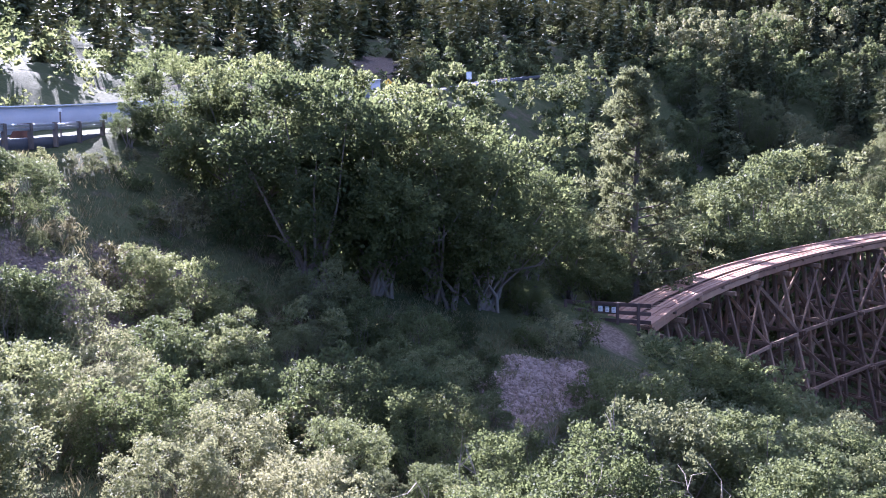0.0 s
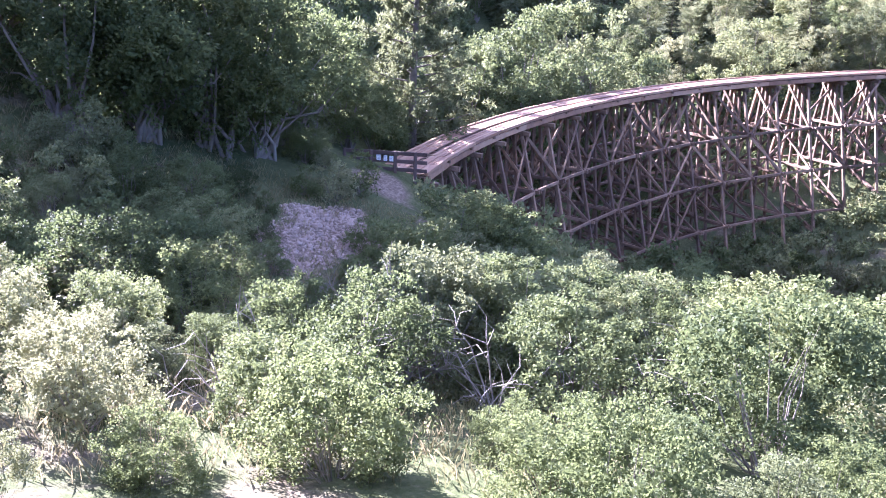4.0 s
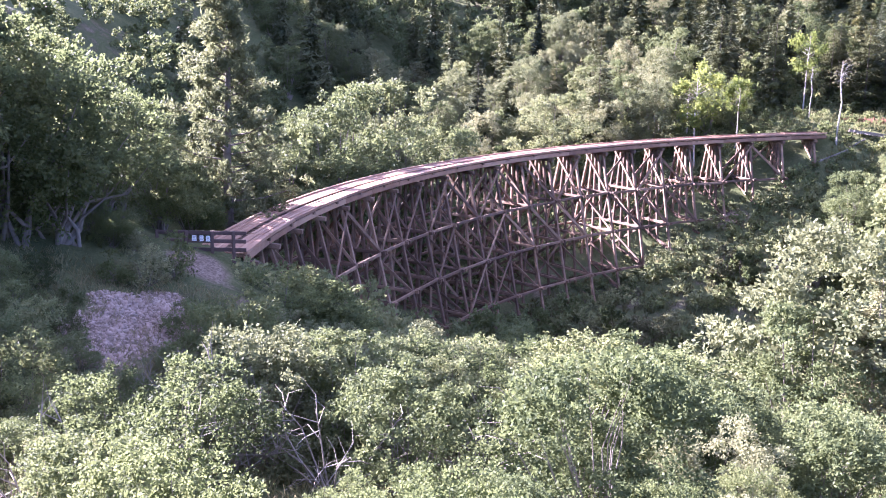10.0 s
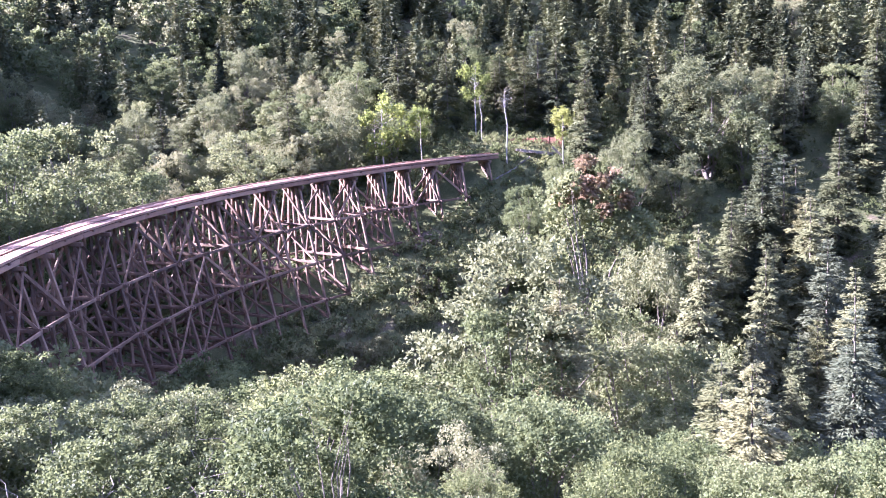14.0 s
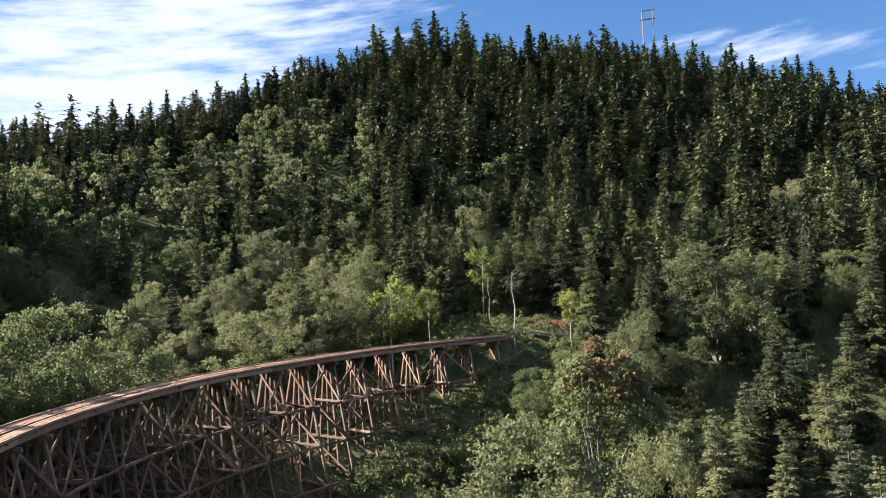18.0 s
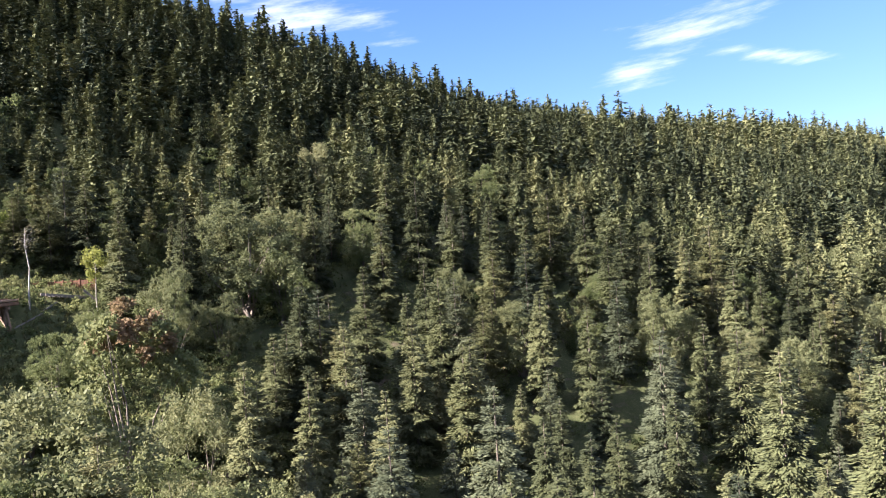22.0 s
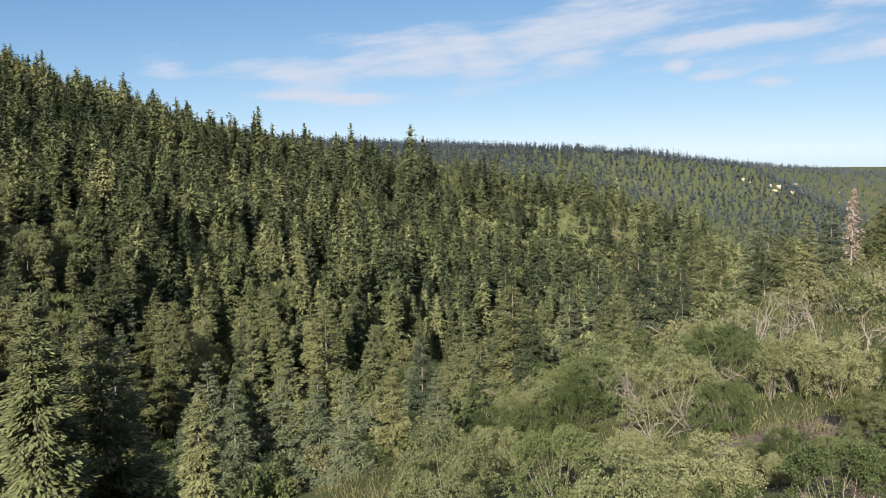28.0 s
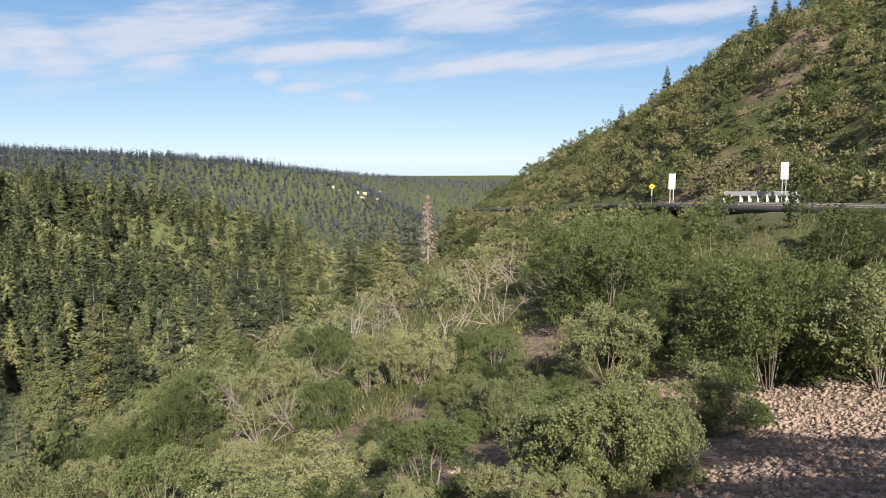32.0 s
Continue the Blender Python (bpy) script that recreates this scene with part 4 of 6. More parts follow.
# ---- trees that stand out ----
def grid_scatter(az0, az1, r0, r1, gap, seed):
    """Jittered places in a sector of the plan, nearest first."""
    rng = np.random.default_rng(seed)
    g = np.arange(-r1, r1, gap)
    X, Y = np.meshgrid(g, g)
    P = np.stack([X.ravel(), Y.ravel()], 1) + rng.uniform(-0.42, 0.42, (X.size, 2)) * gap
    R, A = np.hypot(*P.T), np.degrees(np.arctan2(P[:, 0], P[:, 1])) % 360
    lo, hi = az0 % 360, az1 % 360
    ok = (R > r0) & (R < r1) & (((A > lo) & (A < hi)) if lo < hi else ((A > lo) | (A < hi)))
    P, R = P[ok], R[ok]
    return P[np.argsort(R)], rng


TRACK = np.array([on_track(s)[:2] for s in np.arange(0, 99, 2.0)])


def clear_of(P, track=5.0, road=8.0, stony=0.85):
    d = np.linalg.norm(P[:, None] - TRACK[None], axis=-1).min(1)
    ok = (d > track) & (road_gap(P) > road)
    for x, y, r in STONY:
        ok &= np.hypot(P[:, 0] - x, P[:, 1] - y) > r * stony
    return ok


def plant_all(spots, kind, kinds, label, category, group, names, sink=0.15):
    """Rows of azimuth, distance, the treetop's elevation in degrees and, where needed, breadth; kinds are (meshes, model height) pairs taken in turn."""
    for i, (az, r, el, *wide) in enumerate(spots):
        x, y = at(az, r)
        tall = max(1.5, r * math.tan(radians(el)) - height(x, y) + sink)
        meshes, model = kinds[i % len(kinds)]
        ob = plant(kind, meshes, x, y, tall / model, label, category, group, sink, names)
        w = tall / model * (wide[0] if wide else 1.0)
        ob.scale = (w, w, tall / model)
        TAKEN.append((x, y, w * model * 0.3))


def stand(az, el, tall, r0, r1):
    """How far off a tree of that height stands, whose top shows at el."""
    r = np.arange(r0, r1, 0.5)
    a = radians(az)
    gap = r * math.tan(radians(el)) - heights(np.stack([r * math.sin(a), r * math.cos(a)], 1))
    return float(r[np.argmin(np.abs(gap - tall))])


LEAFY = ("trunk", "crown")
plant_all([(-14.3, 46, 9.2), (-9.5, 41, 7.8), (-5, 43, 6.9), (-0.5, 45, 5.6), (2.6, 47, 3.8), (5.6, 57, 1.8), (8.2, 60, -1.2), (10.4, 62, -3.6), (-18.6, 50, 9.2), (-21.2, 48, 6.0), (-12.2, 49, 8.9), (-7.2, 48, 8.0), (-3.2, 50, 7.4), (0.8, 52, 4.6), (5.0, 54, 1.4)], "oak_tree", [(OAKS[0], 10.0), (OAKS[1], 10.0)],
          "spreading green oak tree with many grey stems", "tree", "oaks on the bank", LEAFY, 0.3)
plant_all([(12.9, 66, 7.6)], "ponderosa_pine", [(PINE, 15.0)], "tall open-crowned pine with pale green tufts", "tree", "", ("trunk", "foliage"), 0.3)
plant_all([(35.2, 122, 1.8, 1.25), (28, 106, -0.5), (17, 86, 0.0), (19.5, 92, 1.0), (8.5, 72, -1), (20.5, 100, 2.5), (24, 112, 2.6), (13.8, 84, -1.6)], "maple_tree", [(BIG[0], 10.0)], "round bright green leafy tree behind the trestle", "tree", "leafy trees", LEAFY, 0.2)
plant_all([(44.6, 124, 3.2), (47.1, 126, 2.5), (51.0, 134, 5.2), (57.0, 122, 2.0)], "aspen_tree", [(ASPENS[0], 10.0), (ASPENS[1], 10.0)], "slim aspen with white trunk and bright yellow-green top", "tree", "aspens at the trestle", LEAFY, 0.1)
plant_all([(53.1, 124, 3.8), (51.4, 131, 3.4), (44.0, 127, 2.4)], "aspen_tree", [(POLE, 10.0)], "nearly bare aspen with thin white trunk", "tree", "aspens at the trestle", LEAFY, 0.1)
plant_all([(58.8, 92, -1.7, 0.95)], "maple_tree", [((*RUSTY, RUSTY_TOP[1]), 9.0)], "broad leafy tree turning rusty at its crown", "tree", "leafy trees", ("trunk", "crown", "rusty_crown"), 0.3)
plant_all([(161.9, 152, -2.4)], "dead_fir", [(SNAG, 14.0)], "dead fir with bare pole and dry tan needles", "tree", "", ("pole", "dry_branch"), 0.2)
plant_all([(58.8, 135, 4.4), (61.9, 136, 3.7), (69.9, 100, -0.8), (71.2, 102, -1.3), (72.8, 95, -3.8), (78.5, 170, 5.7), (81, 90, -5.9), (94.5, 95, -6.0), (99.5, 100, -5.3), (102, 85, -6.9), (104.4, 52, -13.5), (83, 75, -8.6), (130, 75, -11.8), (127.5, 62, -14.6), (137, 60, -12.8), (133.5, 66, -12.4), (139.5, 90, -8), (146.5, 85, -9.8), (89.5, 60, -12.3), (75.5, 66, -11)],
          "fir_tree", [(FIRS[0], 10.0), (FIRS[1], 10.0), (FIRS[3], 10.0), (FIRS[2], 10.0)],
          "tall pointed fir with layered drooping boughs", "tree", "firs on the canyon side", ("trunk", "foliage"), 0.3)
plant_all([(61, 72, -11.5), (66.5, 125, 5.0, 1.2), (69, 122, 1.6), (61.5, 112, 0.6, 0.8)], "maple_tree", [(BIG[0], 10.0), (BIG[1], 10.0)], "rounded green leafy tree above the creek", "tree", "leafy trees", LEAFY, 0.2)


CREEK_FIRS = [(74.4, -0.1, 15, 1.1), (71.9, -1.7, 14, 1.1), (70.1, -0.8, 15, 1.1), (68.0, -4.3, 13, 1.1), (72.5, -4.3, 13, 1.1), (75.8, 3.3, 16, 1.1), (68.9, -3.5, 13, 1.1), (66.7, -7.2, 11, 1.1), (70.7, -7.1, 12, 1.1)]
CREEK_MAPLES = [(63.8, -7.3, 8, 1.0), (52.7, -6.4, 7, 1.0), (54.2, -2.9, 8, 1.0), (64.7, -1.3, 9, 1.0), (56.7, -1.1, 6, 1.0), (66.9, 3.9, 11, 1.0)]
FIR_TOPS = [(78.4, 6.0, 17), (83.6, 4.0, 15), (87.6, 4.6, 16), (80.8, 3.4, 14), (75.9, 3.6, 15), (90.0, 3.1, 15), (85.2, 2.9, 13), (72.5, -4.1, 14), (83.1, -9.0, 12), (94.7, -5.5, 15), (97.4, -4.9, 16), (102.6, -6.9, 15), (99.7, -5.7, 15),
            (108, -7.4, 16), (91.9, -2.0, 14), (89.8, -3.6, 14), (86.6, -2.5, 15), (111.7, -9.3, 15), (116.4, -10.3, 15), (112.1, -16.1, 12), (121.6, -11.5, 14), (104, -15.2, 12), (81.5, -5.8, 16), (110.7, -9.7, 16), (112.6, -12.4, 15), (115.9, -9.5, 16),
            (121, -11.2, 15), (126.7, -10.5, 16), (127.2, -15, 13), (133.2, -12.9, 15), (137.7, -12.9, 14), (136.5, -10.6, 15), (146.6, -11.3, 13), (142.1, -10.6, 13), (148.7, -6.6, 14), (158, -4.2, 12), (121.5, -17.9, 11), (113.7, -17.2, 12), (131.5, -17.1, 11), (118.5, -13.5, 14),
            (124, -13, 14), (130, -12, 14), (140, -9, 14), (144.5, -9.4, 12), (151.5, -7.4, 12), (154.1, -6.4, 12), (107.7, -8, 15), (135, -14.6, 11), (124.5, -16, 11), (117, -16.4, 11), (109, -13.4, 13), (140.5, -13.6, 11), (147.5, -9, 11), (156.5, -5.6, 11)]
plant_all([(az, stand(az, el, tall, 42, 190), el) for az, el, tall in FIR_TOPS], "fir_tree", [(FIRS[0], 10.0), (FIRS[1], 10.0), (FIRS[4], 10.0), (FIRS[3], 10.0), (FIRS[2], 10.0)],
          "tall pointed fir with layered drooping boughs", "tree", "firs on the canyon side", ("trunk", "foliage"), 0.3)
# single leafy trees between the overlook and the trestle
plant_all([(az, stand(az, el, tall, 22, 52), el, w) for az, el, tall, w in ((21.1, -14.9, 6.5, 1.15), (25.0, -14.4, 6.0, 1.1), (32.5, -14.1, 7.0, 1.0), (28.2, -15.6, 6.5, 1.2), (24.2, -17.8, 5.5, 1.2), (33.5, -17.2, 6.0, 1.2), (48, -16.4, 6.0, 1.2))], "maple_tree", [(BIG[0], 10.0), (BIG[1], 10.0)], "sunlit bright green leafy tree below the trestle", "tree", "leafy trees below the trestle", LEAFY, 0.2)
# shaded trees: their shade is put into darker oak leaves
plant_all([(az, stand(az, el, tall, 26, 52), el, w) for az, el, tall, w in ((16.5, -10.5, 5.0, 1.2), (19.4, -11.8, 5.0, 1.2), (13.4, -12.6, 4.5, 1.1), (41.7, -15.3, 5.5, 1.4), (38.0, -15.2, 5.0, 1.3))], "maple_tree", [(OAKS[0], 10.0), (OAKS[1], 10.0)], "rounded tree below the trestle, darker oak leaves standing for shade", "tree", "leafy trees below the trestle", LEAFY, 0.2)
plant_all([(az, stand(az, el, tall, 16, 40), el, w) for az, el, tall, w in ((44.6, -19.2, 4.0, 1.0), (41.0, -20.4, 4.0, 1.0), (48.5, -20.2, 4.0, 1.0))], "willow_shrub", [(FINE[1], 4.0)], "pale grey-green willow shrub with small leaves", "shrub", "willow shrubs", ("stem", "foliage"), 0.1)
plant_all([(52.9, 66, -6.4, 1.0), (52.8, 58, -11.4, 1.0), (62.8, 80, -7.3, 0.8), (64.8, 62, -13.3, 1.0)], "maple_tree", [(BIG[1], 10.0), (BIG[0], 10.0)], "rounded green leafy tree above the creek", "tree", "leafy trees", LEAFY, 0.2)
plant_all([(56.5, 60, -9.1, 0.75), (65.9, 76, -5.9, 0.8), (58.6, 128, 4.4), (61.8, 130, 3.7)], "fir_tree", [(FIRS[4], 10.0), (FIRS[3], 10.0)], "narrow brownish green fir among leafy trees", "tree", "firs on the canyon side", ("trunk", "foliage"), 0.3)


plant_all([(az, stand(az, el, tall, 60, 150), el, w) for az, el, tall, w in CREEK_FIRS], "fir_tree", [(FIRS[0], 10.0), (FIRS[4], 10.0), (FIRS[3], 10.0)], "sunlit fir with pale drooping boughs", "tree", "firs on the canyon side", ("trunk", "foliage"), 0.3)
plant_all([(az, stand(az, el, tall, 56, 150), el, w) for az, el, tall, w in CREEK_MAPLES], "maple_tree", [(BIG[0], 10.0), (BIG[1], 10.0)], "rounded green leafy tree beyond the creek", "tree", "leafy trees", LEAFY, 0.2)


# ---- wood on the far side of the creek ----
def far_side(P, gap=12):
    """True across the creek, away from the trestle's cut."""
    creek = np.array(LINES["creek"], float)
    cx = np.interp(-P[:, 1], -creek[:, 1], creek[:, 0])
    d = np.linalg.norm(P[:, None] - TRACK[None], axis=-1).min(1)
    return (P[:, 0] > cx + 3) & (d > gap)


def spaced(x, y, gap):
    return all((x - a) ** 2 + (y - b) ** 2 > (gap + c) ** 2 for a, b, c in TAKEN)


P, rng = grid_scatter(12, 165, 52, 200, 5.6, 1)
P = P[far_side(P)]
rest, leafy_rest = [], []
nfir = nmaple = 0
for x, y in P:
    r, a = math.hypot(x, y), math.degrees(math.atan2(x, y)) % 360
    if not spaced(x, y, 1.2):
        continue
    leafy = (a < 43 and rng.uniform() < 0.72) or (a < 54 and r < 135 and rng.uniform() < 0.6) or rng.uniform() < 0.11
    if 40 < a < 66 and r < 112:       # open brushy bank below the far abutment
        if rng.uniform() < 0.5:
            continue
        leafy = True
    if leafy:
        if nmaple < 170:
            tall = rng.uniform(6.0, 11.5) if r > 112 else rng.uniform(3, 5)
            mesh, model = (BIG[int(rng.integers(0, 2))], 10.0) if tall > 7 else (MAPLES[int(rng.integers(0, 4))], 6.0)
            plant("maple_tree", mesh, x, y, tall / model, "rounded green leafy tree among firs", "tree", "leafy trees", 0.2)
            nmaple += 1
        else:
            leafy_rest.append((x, y))
    elif nfir < 120:
        plant("fir_tree", FIRS[int(rng.integers(0, 5))], x, y, rng.uniform(0.8, 1.75), "tall pointed fir with layered drooping boughs", "tree", "firs on the canyon side", 0.3, ("trunk", "foliage"))
        nfir += 1
    else:
        rest.append((x, y))


def tree_arrays(kind):
    out = []
    for me in kind:
        v = np.empty(len(me.vertices) * 3, np.float32); me.vertices.foreach_get("co", v)
        f = np.empty(len(me.loops), np.int32); me.loops.foreach_get("vertex_index", f)
        out.append((v.reshape(-1, 3), f.reshape(len(me.polygons), -1)))
    return out


def woods(name, kinds, places, sizes, mat, label, rng, category="forest"):
    """Many plants too far or too many to count, as one mesh."""
    places = np.asarray(places, float).reshape(-1, 2)
    Z = heights(places)
    V, F, T, o = [], [], [], 0
    arrays = [tree_arrays(k)[1] for k in kinds]
    for (x, y), z, s in zip(places, Z, sizes):
        v, f = arrays[int(rng.integers(0, len(arrays)))]
        a = rng.uniform(0, 6.28)
        c, q = math.cos(a) * s, math.sin(a) * s
        w = v @ np.array([[c, q, 0], [-q, c, 0], [0, 0, s * rng.uniform(0.85, 1.15)]], np.float32)
        V.append(w + np.array([x, y, z - 0.3], np.float32)); F.append(f + o); o += len(v)
        T.append(np.full(len(v), rng.uniform(-0.5, 0.5), np.float32))
    me = np_mesh(name, np.concatenate(V), np.concatenate(F), mat)
    me.attributes.new("tone", "FLOAT", "POINT").data.foreach_set("value", np.concatenate(T))
    return tagged(new(name, me), label, category, kind="stuff")


CREEK = [broadleaf("creek_bush", 166 + k, 2.0, 1.7, 300, 0.3, M_MAPLE, M_BARK, 11, 0.02, 3) for k in range(2)]
NEARFIR = [far_conifer("wood_fir", 101 + k, 10.0, (1.9, 1.6, 2.2)[k], 30, 8, 3000, 0.5, 0.23, M_CONIFER, M_BARK, (0.7, 0.64, 0.58)[k], 300) for k in range(3)]
MID = [far_conifer("mid_fir", 111 + k, 10.0, (2.1, 1.8, 2.4)[k], 22, 7, 1000, 0.76, 0.42, M_CONIFER, M_BARK, (0.68, 0.62, 0.54)[k], 170) for k in range(3)]
FAR = [far_conifer("far_fir", 121 + k, 10.0, (2.3, 1.9, 2.6)[k], 17, 7, 330, 1.3, 0.75, M_CONIFER, M_BARK, (0.66, 0.6, 0.52)[k], 90) for k in range(3)]
FARTHER = [far_conifer("farther_fir", 125 + k, 10.0, (2.9, 2.5)[k], 8, 6, 46, 1.7, 1.3, M_CONIFER, M_BARK, 0.58, 14) for k in range(2)]
FARLEAF = [broadleaf("far_leafy", 131 + k, 6.0, 3.0, 1500, 0.38, M_MAPLE, M_BARK, 14, 0.1, 2) for k in range(2)]
LOWHILL = [broadleaf("knee_bush", 161 + k, 2.0, 1.7, 200, 0.28, M_OAK, M_BARK, 9, 0.02, 2) for k in range(2)]
FINEHILL = [broadleaf("low_bush", 156 + k, 2.0, 1.7, 420, 0.2, M_SCRUB, M_BARK, 10, 0.02, 3) for k in range(3)]
SCRUB = [broadleaf("far_scrub", 141 + k, 2.4, 1.8, 1100, 0.14, M_SCRUB, M_BARK, 10, 0.04, 3) for k in range(3)]

P2, rng2 = grid_scatter(12, 165, 200, 340, 6.8, 2)
P2 = P2[far_side(P2)]
near_rest = np.array(rest).reshape(-1, 2)
woods("canyon_firs", NEARFIR, near_rest, np.clip(rng2.normal(1.25, 0.32, len(near_rest)), 0.6, 2.0), M_CONIFER, "close stand of pointed dark green firs", rng2)
leafy_rest = np.array(leafy_rest).reshape(-1, 2)
woods("leafy_wood", FARLEAF, leafy_rest, rng2.uniform(0.9, 1.7, len(leafy_rest)), M_MAPLE, "green leafy trees between the firs", rng2, "leafy wood")
bright = (np.degrees(np.arctan2(P2[:, 0], P2[:, 1])) < 44) & (np.hypot(*P2.T) < 265) & (rng2.uniform(0, 1, len(P2)) < 0.75)
grove = P2[bright]
split = rng2.uniform(0, 1, len(grove)) < 0.5
for half, mat, label in ((split, M_MAPLE, "green leafy trees on the hillside behind the trestle"), (~split, M_LOCUST, "pale grey-green leafy trees on the hillside behind the trestle")):
    woods("hillside_grove", FARLEAF, grove[half], rng2.uniform(1.1, 1.9, int(half.sum())), mat, label, rng2, "leafy wood")
mids = P2[~bright]
woods("fir_forest", MID, mids, np.clip(rng2.normal(1.4, 0.35, len(mids)), 0.6, 2.3), M_CONIFER, "dense dark green fir forest on the canyon side", rng2)
P3, rng3 = grid_scatter(8, 165, 340, 720, 9.8, 3)
P3 = P3[far_side(P3)]
front = (np.hypot(*P3.T) < 480) & (P3[:, 1] < 120)
woods("front_fir_forest", MID, P3[front], np.clip(rng3.normal(1.6, 0.45, int(front.sum())), 0.7, 2.7), M_CONIFER, "dense green fir forest on the facing ridge", rng3)
P3 = P3[~front]
woods("far_fir_forest", FAR, P3, np.clip(rng3.normal(1.6, 0.45, len(P3)), 0.7, 2.7), M_CONIFER, "dense dark green fir forest on the ridges", rng3)
P3b, rng3b = grid_scatter(138, 159, 165, 640, 7.4, 22)
P3b = P3b[~far_side(P3b) & (P3b[:, 0] > 44)]
woods("slope_forest", FAR, P3b, rng3b.uniform(0.6, 1.2, len(P3b)), M_CONIFER, "scattered firs on the lower slope", rng3b)
P4, rng4 = grid_scatter(80, 168, 720, 1450, 11.5, 4)
beyond = np.hypot(*P4.T) > 1000
# ridges past 720 m carry haze in their bluer needle colour
woods("ridge_forest", FARTHER, P4[~beyond], rng4.uniform(0.8, 1.5, int((~beyond).sum())), M_HAZED, "fir forest on the far ridges, tinted slightly blue for haze", rng4)
woods("hazy_forest", FARTHER, P4[beyond], rng4.uniform(0.8, 1.5, int(beyond.sum())), M_HAZED_BLUE, "fir forest on the farther ridges, coloured blue for haze", rng4)
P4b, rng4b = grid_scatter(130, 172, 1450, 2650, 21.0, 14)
woods("distant_forest", FARTHER, P4b, rng4b.uniform(0.9, 1.6, len(P4b)), M_HAZED_BLUE, "distant wooded hills, coloured blue for haze", rng4b)
P5, rng5 = grid_scatter(-45, 14, 62, 420, 8.6, 6)
P5 = P5[(road_gap(P5) > 9) & clear_of(P5, 14)]
P5 = P5[(np.hypot(*P5.T) > 118) | (P5[:, 0] < -34)][:1600]
P9b, rng9b = grid_scatter(60, 142, 46, 170, 3.9, 20)
woods("forest_undergrowth", LOWHILL, P9b, rng9b.uniform(0.7, 1.6, len(P9b)), M_OAK, "dark green undergrowth between the firs", rng9b, "undergrowth")
P9c, rng9c = grid_scatter(134, 158, 300, 470, 6.0, 23)
woods("young_forest", LOWHILL, P9c, rng9c.uniform(1.6, 3.2, len(P9c)), M_CONIFER, "young dark green firs on the low ridge", rng9c)
woods("shaded_forest", FAR, P5, rng5.uniform(0.75, 1.3, len(P5)) * np.clip((np.hypot(*P5.T) - 20) / 130, 0.35, 1.2), M_CONIFER, "dark shaded fir forest above the highway", rng5)
P5b, rng5b = grid_scatter(-2, 40, 66, 170, 5.2, 16)
P5b = P5b[clear_of(P5b, 9) & ~far_side(P5b, 9)]
woods("leafy_thicket", FARLEAF, P5b, rng5b.uniform(0.5, 1.2, len(P5b)), M_MAPLE, "thick green leafy undergrowth below the highway", rng5b, "thicket")

P5c, rng5c = grid_scatter(-45, 16, 55, 240, 6.4, 17)
P5c = P5c[(road_gap(P5c) > 7) & clear_of(P5c, 12) & ((P5c[:, 0] < -24) | (np.hypot(*P5c.T) > 118))]
woods("hillside_thicket", LOWHILL, P5c, rng5c.uniform(0.8, 2.0, len(P5c)), M_OAK, "leafy undergrowth on the hill above the highway", rng5c, "thicket")
P5e, rng5e = grid_scatter(38, 62, 124, 176, 4.4, 21)
P5e = P5e[clear_of(P5e, 6) & ((np.hypot(*P5e.T) > 134) | (P5e[:, 0] < 92))]
woods("shady_thicket", FARLEAF, P5e, rng5e.uniform(0.35, 1.0, len(P5e)), M_OAK, "dark leafy thicket behind the far end of the trestle", rng5e, "thicket")
# firs on the near bank of the creek
P5d, rng5d = grid_scatter(66, 150, 38, 96, 6.4, 18)
P5d = P5d[~far_side(P5d)]
for x, y in P5d[:50]:
    if spaced(x, y, 1.5):
        r = math.hypot(x, y)
        tall = min(rng5d.uniform(7, 17), r * math.tan(radians(-9.5 if r > 60 else -14.5)) - height(x, y))
        if tall > 4:
            plant("fir_tree", FIRS[int(rng5d.integers(0, 5))], x, y, tall / 10, "tall pointed fir with layered drooping boughs", "tree", "firs on the canyon side", 0.3, ("trunk", "foliage"))

# ---- brush on the near slopes ----
BRUSH = [(MAPLES[0], 6.0), (SHRUBS[0], 2.4), (SHRUBS[1], 2.4), (MAPLES[2], 6.0), (SHRUBS[2], 2.4), (SHRUBS[3], 2.4), (SAPLINGS[0], 3.2), (SAPLINGS[1], 3.2), (FINE[0], 4.0), (FINE[1], 4.0), (FINE[2], 4.0), (BIG[0], 10.0), (BIG[1], 10.0)]


# the thicket stays below these sight lines, so that the trestle stands clear of it
LID_AZ = (-2, 2, 4, 12.3, 13.5, 19, 21, 28, 35, 42, 50, 64)
LID_EL = (90, -9, -12.6, -13.4, -13.0, -13.6, -15.0, -15.6, -15.4, -14.6, -12.5, -9)


